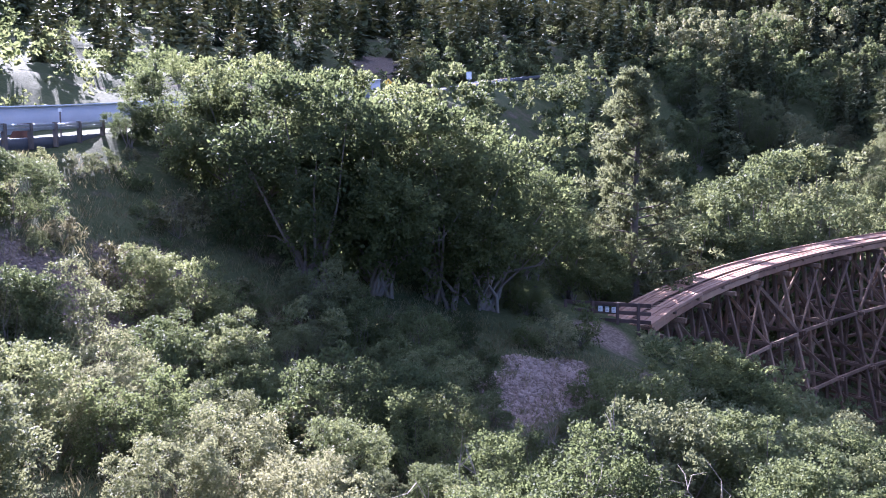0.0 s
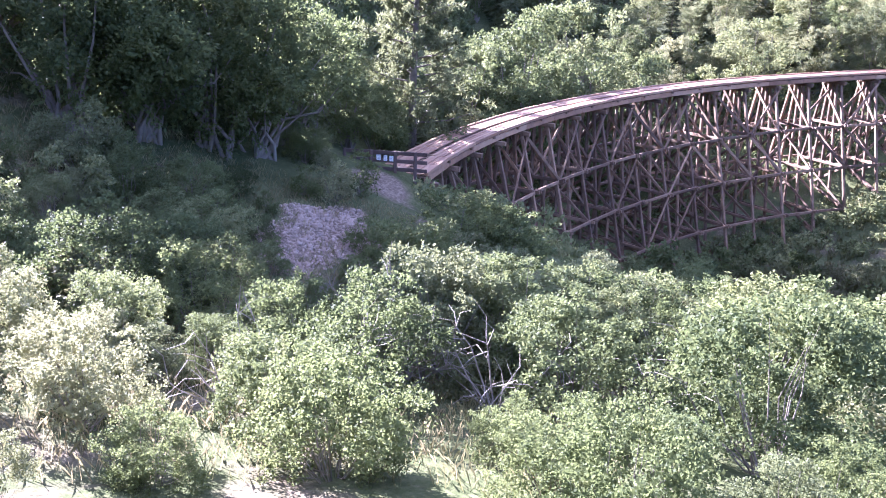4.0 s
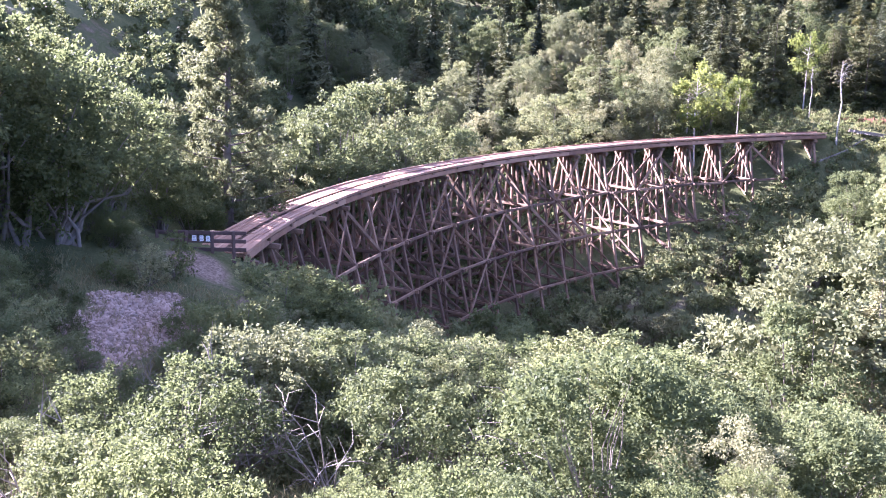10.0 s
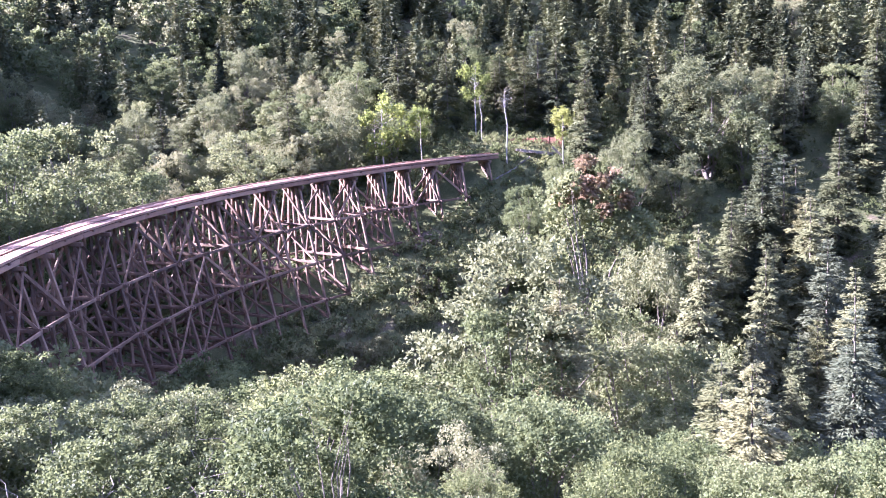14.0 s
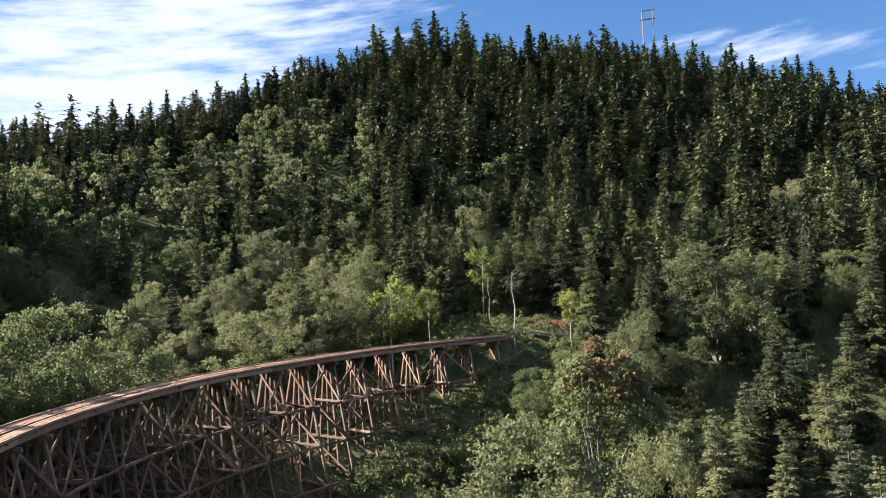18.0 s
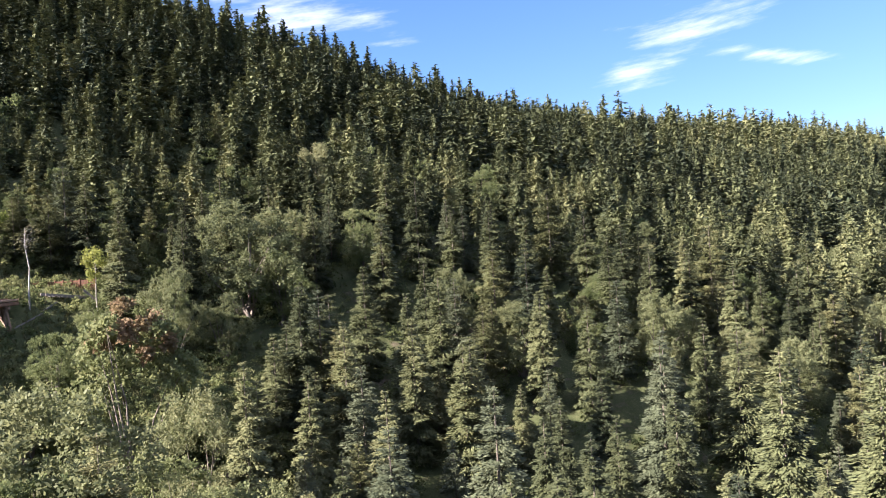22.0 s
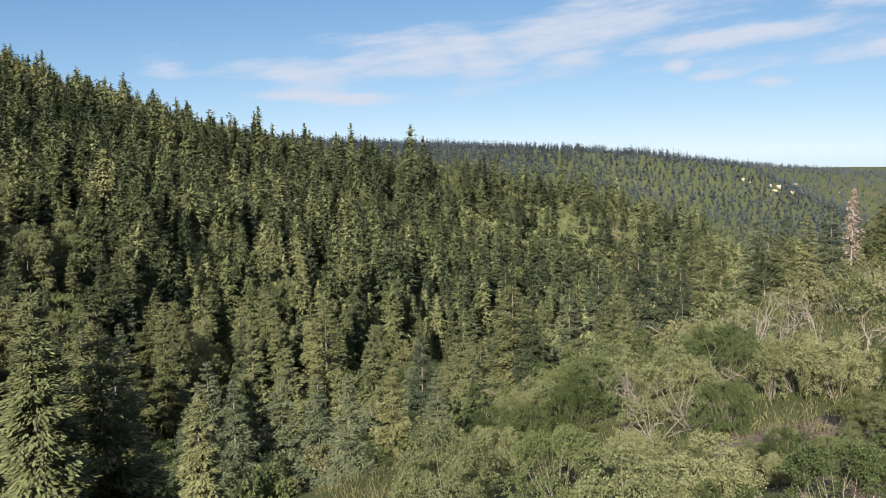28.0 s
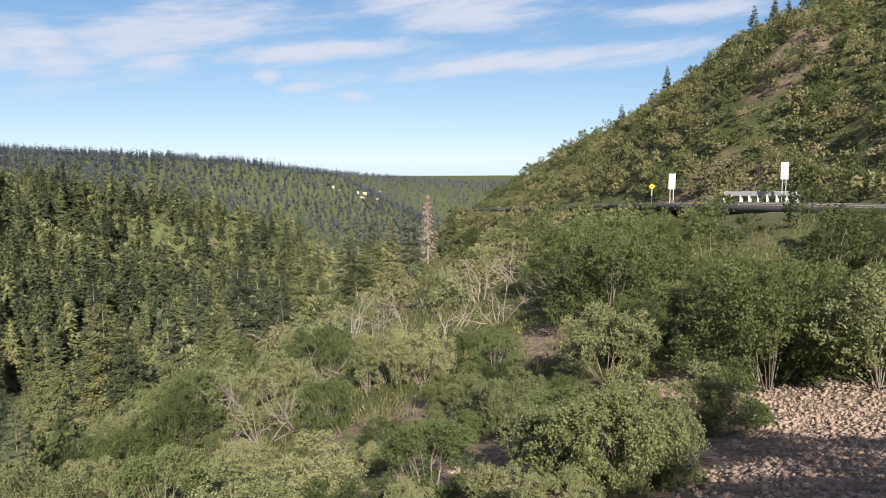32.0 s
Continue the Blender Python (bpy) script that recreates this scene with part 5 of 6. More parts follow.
def brush(az0, az1, r0, r1, gap, seed, low, high, which, most, label, group, cap=90.0, verge=8.0):
    """Shrubs scattered over a sector, none rising above the elevation cap as seen from the overlook."""
    P, rng = grid_scatter(az0, az1, r0, r1, gap, seed)
    P = P[clear_of(P, 5.0, verge)]
    n = 0
    for x, y in P:
        if n >= most or not spaced(x, y, 0.0):
            continue
        meshes, model = BRUSH[which[int(rng.integers(0, len(which)))]]
        tall = rng.uniform(low, high)
        r, a = math.hypot(x, y), math.degrees(math.atan2(x, y))
        if (173.4 < a < 180 and 12.6 < r < 22.5) or (165.4 < a < 170.6 and 10.4 < r < 17.2):      # bare tan banks, and the camera's sight lines to them kept open
            continue
        lid = cap
        if -2 < a < 64:
            lid = min(cap, float(np.interp(a, LID_AZ, LID_EL)))
            if 1.0 < a < 11.8 and r < 37:
                lid = -16.6
            if a < 9.2 and r > 41.5:
                lid = -7.6
        if lid < 80:
            tall = min(tall, r * math.tan(radians(lid)) - height(x, y))
            if tall < 0.6:
                continue
        plant("shrub", meshes, x, y, tall / model, label, "shrub", group, 0.12, ("stem", "foliage"))
        n += 1


GREEN = "dense green leafy shrub on the slope"
PALE = "pale grey-green shrub with small leaves"
brush(-32, 64, 9.5, 15, 2.4, 46, 1.2, 2.6, (8, 9, 10, 10), 120, PALE, "shrubs below the overlook", -24.5)
brush(64, 128, 9.5, 17, 3.0, 47, 1.5, 3.0, (8, 10), 30, GREEN, "shrubs below the overlook", -27)
brush(-30, 1, 20, 37, 2.8, 41, 1.8, 3.4, (8, 9, 10, 8), 80, PALE, "shrubs on the stony bank")
brush(-36, -2, 14, 21, 3.0, 21, 1.6, 2.8, (8, 9, 9), 24, PALE, "shrubs below the overlook")
brush(-36, -10, 21, 36, 3.0, 22, 1.2, 2.8, (1, 5, 6, 7, 2), 44, PALE, "shrubs on the stony bank")
brush(-34, -14, 33, 54, 2.8, 31, 1.0, 2.2, (1, 5, 2, 4), 44, GREEN, "shrubs below the highway", 3.2, 5.6)
brush(-4, 9.4, 41.5, 54, 2.2, 49, 1.0, 2.6, (4, 5, 2, 10), 44, GREEN, "shrubs by the path")
brush(-10, 14, 20, 42, 2.9, 23, 1.6, 3.0, (4, 4, 1, 6), 60, GREEN, "shrubs in the gully")
brush(-2, 62, 15, 26, 3.8, 24, 2.0, 4.2, (8, 9, 10, 10, 8), 30, GREEN, "shrubs below the overlook")
brush(9, 62, 26, 54, 4.6, 25, 3.2, 6.0, (8, 10, 8, 4, 9, 10), 62, "tall leafy shrub with sunlit crown", "thicket below the trestle")
brush(62, 106, 17, 54, 5.4, 26, 3.0, 6.5, (8, 10, 8), 36, "tall leafy shrub with sunlit crown", "thicket above the creek", -18.2)
brush(106, 134, 17, 54, 5.4, 44, 2.5, 5.0, (8, 10), 18, "tall leafy shrub with sunlit crown", "thicket above the creek", -25)
brush(131, 170, 11.5, 25, 2.9, 27, 1.4, 3.6, (8, 9, 9, 10), 50, PALE, "shrubs west of the overlook", -18.6)
brush(170, 184, 21.5, 27, 2.3, 42, 2.0, 4.2, (10, 8, 9), 22, "tall feathery green shrub above the scree", "shrubs on the scree", -9.4)
brush(181, 202, 20.2, 34, 2.7, 43, 2.6, 5.0, (10, 8, 10, 9), 50, "tall feathery green shrub above the scree", "shrubs on the scree", -6.4)
brush(150, 176, 8.2, 12, 1.7, 45, 0.7, 1.5, (9, 8, 10), 40, PALE, "shrubs west of the overlook", -20.5)
brush(137, 178, 25, 46, 3.2, 29, 1.2, 3.0, (8, 9, 9, 8, 7, 9, 10, 10), 90, GREEN, "shrubs west of the overlook", -11.5)
for lo, hi, lid in ((172, 181.6, -4.0), (181.6, 187.4, -6.6), (187.4, 200, -3.0)):
    brush(lo, hi, 26, 74, 3.5, 28, 2.5, 5.4, (8, 8, 10, 1, 4), 30, GREEN, "shrubs below the highway", lid, 5.6)
brush(158, 188, 14, 25, 1.9, 48, 0.6, 1.3, (9, 8, 10), 120, PALE, "low shrubs round the scree", -13.6)


P7, rng7 = grid_scatter(106, 192, 44, 165, 4.7, 8)
P7 = P7[~far_side(P7) & clear_of(P7, 5, 7)]
third = rng7.integers(0, 4, len(P7))
for k, (mat, label) in enumerate(((M_SCRUB, "grey-green scrub on the canyon side"), (M_OAK, "dark green oak scrub on the canyon side"), (M_LOCUST, "pale grey-green scrub on the canyon side"), (M_MAPLE, "bright green scrub on the canyon side"))):
    Q = P7[third == k]
    woods("scrub", SCRUB, Q, rng7.uniform(0.6, 1.5, len(Q)), mat, label, rng7, "scrub")
P8, rng8 = grid_scatter(166, 194, 60, 290, 4.4, 9)
P8 = P8[(road_gap(P8) > 6.5) & ((P8[:, 0] < 20) | (P8[:, 1] < -150)) & ((P8[:, 0] > -2) | (P8[:, 0] < -10) | (np.hypot(*P8.T) > 82))]
P8b, rng8b = grid_scatter(163, 197, 58, 230, 2.5, 19)
P8b = P8b[(road_gap(P8b) > 6.0) & (P8b[:, 0] < 52) & ((P8b[:, 0] > -2) | (P8b[:, 0] < -10) | (np.hypot(*P8b.T) > 82))]
woods("low_hill_scrub", LOWHILL, P8b, rng8b.uniform(0.6, 1.4, len(P8b)), M_SCRUB, "low dark green scrub and brush on the steep hillside", rng8b, "scrub")
woods("hill_scrub", FINEHILL, P8, rng8.uniform(0.6, 1.5, len(P8)), M_OAK, "low dark scrub on the hillside above the highway", rng8, "scrub")
P9, rng9 = grid_scatter(14, 72, 48, 150, 2.5, 10)
P9 = P9[clear_of(P9, 2.6)]
low9 = ((np.hypot(*P9.T) > 115) & (np.hypot(*P9.T) < 134) & (P9[:, 0] > 96) & (P9[:, 0] < 114))
woods("creek_scrub", CREEK, P9, rng9.uniform(0.5, 1.5, len(P9)) * np.where(low9, 0.55, 1.0), M_MAPLE, "green undergrowth round the feet of the trestle", rng9, "scrub")
plant_all([(150, 95, -6.6), (153, 100, -5.6), (157, 112, -4.6), (159.3, 122, -4.0), (155, 82, -8), (148, 76, -10.2), (160.7, 138, -3.4), (163.6, 146, -3.4), (146, 105, -7.4), (152, 120, -5.2), (144, 88, -9.2), (141.5, 75, -11), (156.2, 128, -4.4), (178.1, 172, 6.1), (175.2, 188, 3.7), (171.8, 228, 1.5), (183.4, 150, 9.7), (184.6, 148, 10.2), (185.4, 150, 10), (180.7, 152, 7.0)],
          "fir_tree", [(FIRS[2], 10.0), (FIRS[0], 10.0)], "stout dark green conifer on the scrubby slope", "tree", "conifers on the scrub slope", ("trunk", "foliage"), 0.2)
plant_all([(176.5, 11.2, -20.6), (178.3, 11.6, -20.8, 0.8), (174.3, 11.5, -20.4), (170.6, 12.4, -20.2), (172.5, 14.5, -18.4, 1.1), (174.8, 13.2, -19.5, 1.2), (183.2, 17.5, -13.2, 0.8), (181.2, 17.2, -17.2), (177, 26, -12.2), (180.3, 24.5, -10.4, 0.8), (162, 13, -20.5), (168, 19.5, -15.6)], "shrub", [(FINE[0], 4.0), (FINE[1], 4.0)], "feathery green shrub among loose stones", "shrub", "shrubs on the scree", ("stem", "foliage"), 0.1)
plant_all([(1.8, 35, -12.8, 1.1), (3.0, 32, -15.4), (10.6, 37, -12.6, 1.1), (6.0, 28.5, -16.9, 0.6), (9.0, 33, -15.8), (-0.6, 37, -11.4, 1.2), (0.6, 40, -9.8, 1.2), (4.2, 49.5, -5.2), (5.4, 47.8, -6.6), (4.8, 52.5, -4.4), (3.2, 51, -4.6), (6.6, 49, -7.2)], "shrub", [(FINE[2], 4.0), (FINE[0], 4.0)], "dense green leafy shrub on the slope", "shrub", "shrubs by the path", ("stem", "foliage"), 0.1)
plant_all([(-5.5, 17.5, -19.5), (-1.9, 18.6, -19.0), (-8.5, 18, -18.5), (1.0, 17.2, -20.5)], "shrub", [(FINE[1], 4.0), (FINE[0], 4.0)], "pale grey-green shrub with small leaves", "shrub", "shrubs below the overlook", ("stem", "foliage"), 0.1)
# two unseen oaks, added and sized to cast shade on the near scree
plant_all([(256, 8.0, 27.5, 1.0), (284, 7.0, 26.0, 0.9)], "oak_tree", [(OAKS[0], 10.0)], "unseen oak added beside the overlook to shade the scree", "tree", "oaks on the bank", LEAFY, 0.2)

# low bushes on the bank round the far abutment
PA, rngA = grid_scatter(46, 62, 92, 136, 3.0, 61)
PA = PA[clear_of(PA, 2.4)]
woods("abutment_scrub", CREEK, PA, rngA.uniform(0.6, 1.15, len(PA)), M_OAK, "low green shrubs on the bank at the far abutment", rngA, "scrub")

# ---- near end of the trestle: barrier, notices and path ----
def make_barrier():
    a, b = on_track(-1.0, -3.6), on_track(-1.0, 1.9)
    root = thing("wooden_barrier", on_track(-0.9, 0, -0.9), "dark wooden rail fence across the end of the trestle", "fence")
    rail, post = beam_mesh("fence_rail", M_FENCEWOOD, 41), beam_mesh("fence_post", M_FENCEWOOD, 42)
    for f in (0.0, 0.33, 0.62, 0.86):
        p = a.lerp(b, f)
        g = height(p.x, p.y)
        laid("post", post, root, (p.x, p.y, min(g, p.z - 1.0) - 0.2), (p.x, p.y, TR_Z + 1.5), 0.19, 0.19)
    for z in (1.36, 0.86, 0.34):
        laid("rail", rail, root, Vector((a.x, a.y, TR_Z + z)), Vector((b.x, b.y, TR_Z + z + 0.02)), 0.09, 0.23)
    return root


barrier = make_barrier()
for k, (off, wide) in enumerate(((-1.25, 0.28), (-0.8, 0.24), (-0.4, 0.26))):
    c = on_track(-1.12, off, 1.12)
    bm = bmesh.new()
    bmesh.ops.create_cube(bm, size=1, matrix=Matrix.Diagonal((wide, 0.02, 0.34, 1)))
    bmesh.ops.bevel(bm, geom=bm.edges[:], offset=0.006, segments=1, affect="EDGES")
    root = thing("notice_board", c, "small white notice fixed to the barrier", "sign", "notices on the barrier", -radians(TR_HEAD))
    sheet = part("sheet", bm, M_WHITE, root)
    for q in range(3):
        bm = bmesh.new()
        bmesh.ops.create_cube(bm, size=1, matrix=Matrix.Translation((0, -0.014, 0.1 - 0.09 * q)) @ Matrix.Diagonal((wide * (0.7, 0.5, 0.6)[q], 0.008, 0.035, 1)))
        part("writing_bar", bm, M_GREYINK, sheet)


# ---- far end: fallen approach spans and a stained board fence ----
def make_ruin():
    root = thing("broken_span", on_track(101, 0, -1.6), "collapsed bleached timbers of the trestle approach", "timber frame")
    pale = beam_mesh("bleached_timber", M_DEADWOOD, 51)
    for k in range(9):
        s = 103.2 + 0.62 * k
        laid("tie", pale, root, on_track(s, -1.3, 0.1 - 0.1 * k), on_track(s + 0.1, 1.4, -0.1 - 0.12 * k), 0.2, 0.18)
    for o in (-0.8, 0.8):
        laid("stringer", pale, root, on_track(102.6, o, 0.2), on_track(109, o + 0.2, -0.95), 0.22, 0.35)
    laid("leaning_beam", pale, root, on_track(107.5, 1.6, 0.3), on_track(109.5, 2.6, -1.9), 0.3, 0.3)
    laid("fallen_rail", pale, root, on_track(99.5, 0.9, -3.3), on_track(104, 1.2, -0.9), 0.14, 0.2)
    laid("fallen_rail", pale, root, on_track(96, 1.8, -4.2), on_track(101.5, 1.9, -2.2), 0.14, 0.2)
    return root


make_ruin()


def make_board_fence():
    p0 = heading(53.2, 131)
    p1 = heading(57.0, 127)
    z = height(p0.x, p0.y)
    z0 = 131 * math.tan(radians(-0.55))
    root = thing("board_fence", (p0.x, p0.y, min(z, z0)), "orange-brown stained board railing of a viewing platform", "fence")
    board, post = beam_mesh("fence_board", M_ORANGEWOOD, 61), beam_mesh("stained_post", M_ORANGEWOOD, 62)
    for k in range(9):
        f = k / 8
        p = p0.lerp(p1, f)
        laid("post", post, root, (p.x, p.y, min(height(p.x, p.y), z0) - 0.3), (p.x, p.y, z0 + 1.75), 0.15, 0.15)
    for k in range(8):
        a, b = p0.lerp(p1, k / 8), p0.lerp(p1, (k + 1) / 8)
        for q in range(5):
            laid("board", board, root, (a.x, a.y, z0 + 0.2 + 0.31 * q), (b.x, b.y, z0 + 0.2 + 0.31 * q), 0.05, 0.27)
    return root


make_board_fence()


# ---- along the highway ----
def nearest_on_road(x, y):
    return int(np.argmin(np.hypot(ROAD[:, 0] - x, ROAD[:, 1] - y)))


i0, i1 = nearest_on_road(-27, 20), nearest_on_road(-18, 64)
guard_rail(i0, i1, 4.3, "weathered steel guard rail on dark wooden posts")


def bridge_rail():
    """Pale rail of two beams on close posts, with square openings."""
    a, b = heading(182.0, 82), heading(186.4, 76)
    za, zb = 82 * math.tan(radians(-2.35)), 76 * math.tan(radians(-2.3))
    a.z, b.z = za, zb
    root = thing("bridge_rail", a - Vector((0, 0, 1.3)), "pale concrete rail with square openings beside the highway", "railing")
    stone = beam_mesh("rail_block", M_CONCRETE, 35, 0.02)
    laid("top_beam", stone, root, a, b, 0.3, 0.42)
    laid("base_beam", stone, root, a - Vector((0, 0, 1.1)), b - Vector((0, 0, 1.1)), 0.3, 0.5)
    for k in range(9):
        p = a.lerp(b, k / 8)
        laid("post", stone, root, p - Vector((0, 0, 1.9)), p - Vector((0, 0, 0.1)), 0.28, 0.34)


bridge_rail()


def make_wall():
    a, b = nearest_on_road(-26, 8), nearest_on_road(-3, 104)
    low = beside(ROAD, -5.0, -0.3)[a:b]
    back = beside(ROAD, -5.5, -0.3)[a:b]
    n = len(low)
    top = np.array([0, 0, 2.25])
    V = np.concatenate([low, low + top, back + top, back])
    i = np.arange(n - 1)
    F = np.concatenate([np.stack([k * n + i, ((k + 1) % 4) * n + i, ((k + 1) % 4) * n + i + 1, k * n + i + 1], 1) for k in range(4)])
    tagged(new("retaining_wall", np_mesh("retaining_wall", V, F, M_CONCRETE)), "long pale concrete retaining wall beside the highway", "wall", kind="structure")
    cap_l, cap_r = beside(ROAD, -4.9, 1.96)[a:b], beside(ROAD, -5.6, 1.96)[a:b]
    ribbon("wall_coping", cap_r + (0, 0, 0.09), cap_l + (0, 0, 0.09), 0.09, M_ROOFPALE, "bright coping along the wall", "coping")


make_wall()


def dashed_line():
    line = beside(ROAD, 0, 0.128)
    for off in (-0.12, 0.12, -3.6, 3.6):
        mid = beside(ROAD, off, 0.128)
        ribbon("road_marking", beside(mid, -0.06, 0), beside(mid, 0.06, 0), 0.006, M_YELLOW if abs(off) < 1 else M_WHITE, "painted line on the asphalt", "road marking")


dashed_line()
x, y = at(178.6, 84)
sign_board(x, y, 84 * math.tan(radians(-2.1)) - 1.35, 0.62, 1.5, 1.4, M_WHITE, "tall white road sign with grey writing on steel posts", 4, radians(-178.6))
x, y = at(-174.4, 76)
sign_board(x, y, 76 * math.tan(radians(-1.75)) - 1.0, 0.6, 1.45, 1.5, M_WHITE, "tall blank-looking white road sign on steel posts", 2, radians(174.4))
x, y = at(1.6, 122)
sign_board(x, y, 122 * math.tan(radians(7.45)) - 1.3, 0.75, 1.1, 1.4, M_WHITE, "small white road sign on the upper bend", 2, radians(-1.6), 1)


def diamond(az, r, el, size, turn, label):
    x, y = at(az, r)
    z = r * math.tan(radians(el))
    root = thing("warning_sign", (x, y, z - 2.3), label, "road sign", "yellow warning signs", turn)
    bm = bmesh.new()
    bmesh.ops.create_cube(bm, size=1, matrix=Matrix.Translation((0, 0, 2.3)) @ Matrix.Rotation(radians(45), 4, "Y") @ Matrix.Diagonal((size, 0.03, size, 1)))
    bmesh.ops.bevel(bm, geom=bm.edges[:], offset=0.012, segments=1, affect="EDGES")
    plate = part("plate", bm, M_YELLOW, root)
    bm = bmesh.new()
    bmesh.ops.create_cube(bm, size=1, matrix=Matrix.Translation((0, 0.06, 0.9)) @ Matrix.Diagonal((0.08, 0.06, 2.6, 1)))
    part("post", bm, M_GALV, root)
    bm = bmesh.new()
    v = [bm.verts.new((px * size, -0.022, 2.3 + pz * size)) for px, pz in ((-0.1, -0.3), (0.06, -0.3), (0.06, 0.0), (0.2, 0.0), (0.0, 0.34), (-0.22, 0.02), (-0.1, 0.02))]
    bm.faces.new(v)
    bmesh.ops.solidify(bm, geom=bm.faces[:], thickness=0.008)
    part("arrow", bm, M_BLACK, plate)


diamond(-4.0, 112, 7.39, 0.75, radians(4.0), "yellow diamond warning sign with a black arrow")
diamond(177.3, 88, -1.9, 0.48, radians(-177.3), "yellow diamond warning sign with a black arrow")
for az, r in ((-25.2, 50), (-20.9, 55)):
    x, y = at(az, r)
    g = float(ROAD[nearest_on_road(x, y)][2])
    root = thing("marker_post", (x, y, g), "thin white-topped roadside marker post", "marker post", "marker posts")
    bm = bmesh.new()
    bmesh.ops.create_cone(bm, cap_ends=True, segments=8, radius1=0.05, radius2=0.04, depth=1.5, matrix=Matrix.Translation((0, 0, 0.6)))
    post = part("post", bm, M_POST, root)
    bm = bmesh.new()
    bmesh.ops.create_cube(bm, size=1, matrix=Matrix.Translation((0, 0, 1.45)) @ Matrix.Diagonal((0.16, 0.03, 0.22, 1)))
    part("reflector", bm, M_WHITE, root)
x, y = at(-27.6, 47)
root = thing("sign_back", (x, y, 2.2), "dark leaning board beside the guard rail", "road sign", "", radians(20))
bm = bmesh.new()
v = [bm.verts.new(p) for p in ((-0.75, 0, 0.2), (0.55, 0, 0.2), (0.75, 0, 1.55), (-0.05, 0, 1.5))]
bm.faces.new(v)
bmesh.ops.solidify(bm, geom=bm.faces[:], thickness=0.05)
part("board", bm, M_FENCEWOOD, root)
bm = bmesh.new()
bmesh.ops.create_cube(bm, size=1, matrix=Matrix.Translation((0.1, 0.06, 0.5)) @ Matrix.Diagonal((0.1, 0.08, 1.8, 1)))
part("post", bm, M_POST, root)


# ---- power line on the ridge ----
def make_pylon():
    x, y = at(63.4, 335)
    z = height(x, y)
    top = 335 * math.tan(radians(20.6))
    root = thing("power_pole", (x, y, z - 1), "tall two-legged wooden power line frame on the ridge", "power line")
    pole = beam_mesh("pole", M_DEADWOOD, 71)
    side = Vector((math.cos(radians(63.4)), -math.sin(radians(63.4)), 0))
    c = Vector((x, y, 0))
    for k in (-1, 1):
        laid("pole", pole, root, c + side * 2.1 * k + Vector((0, 0, z - 1)), c + side * 2.1 * k + Vector((0, 0, top)), 0.4, 0.4)
    for q, h in enumerate((0.4, 4.2)):
        laid("crossarm", pole, root, c - side * 3.0 + Vector((0, 0, top - h)), c + side * 3.0 + Vector((0, 0, top - h)), 0.3, 0.4)


make_pylon()


# ---- the far village ----
def house(az, r, el, wide, deep, tall, wall, roof, label):
    x, y = at(az, r)
    z = height(x, y) - 1.0
    root = thing("house", (x, y, z), label, "house", "houses of the far village", radians(-az + RNG.uniform(-30, 30)))
    bm = bmesh.new()
    bmesh.ops.create_cube(bm, size=1, matrix=Matrix.Translation((0, 0, tall / 2 - 8)) @ Matrix.Diagonal((wide, deep, tall + 16, 1)))
    body = part("wall", bm, wall, root)
    bm = bmesh.new()
    w, d = wide / 2 + 0.6, deep / 2 + 0.6
    lo = [bm.verts.new(p) for p in ((-w, -d, tall), (w, -d, tall), (w, d, tall), (-w, d, tall))]
    hi = [bm.verts.new((-w * 0.9, 0, tall + deep * 0.32)), bm.verts.new((w * 0.9, 0, tall + deep * 0.32))]
    for f in ((lo[0], lo[1], hi[1], hi[0]), (lo[2], lo[3], hi[0], hi[1]), (lo[1], lo[2], hi[1]), (lo[3], lo[0], hi[0]), tuple(lo[::-1])):
        bm.faces.new(f)
    part("roof", bm, roof, root)
    for k in range(3):
        bm = bmesh.new()
        bmesh.ops.create_cube(bm, size=1, matrix=Matrix.Translation(((k - 1) * wide * 0.3, -deep / 2, tall * 0.55)) @ Matrix.Diagonal((wide * 0.13, 0.3, tall * 0.35, 1)))
        part("window", bm, M_WINDOW, body)


for k, (az, el, w, t, wall, roof) in enumerate(((157.0, -2.35, 6, 3, M_HOUSE, M_HOUSE), (157.5, -2.4, 9, 3, M_HOUSE, M_ROOFPALE), (158.0, -2.3, 7, 3, M_HOUSE, M_HOUSE), (158.5, -2.3, 9, 4, M_HOUSE, M_ROOFPALE), (157.3, -2.9, 12, 3, M_HOUSE, M_HOUSE), (158.3, -2.85, 9, 3, M_HOUSE, M_ROOFPALE), (155.3, -2.0, 6, 3, M_HOUSE, M_ROOFPALE), (155.8, -2.2, 6, 3, M_HOUSE, M_HOUSE), (161.0, -2.75, 6, 3, M_HOUSE, M_ROOFPALE))):
    house(az, ground_at(az, el, 1300), el, w * 0.6, 4.0, t * 0.6, wall, M_HOUSE if k % 2 else roof, "far tan house with a pale roof among trees")


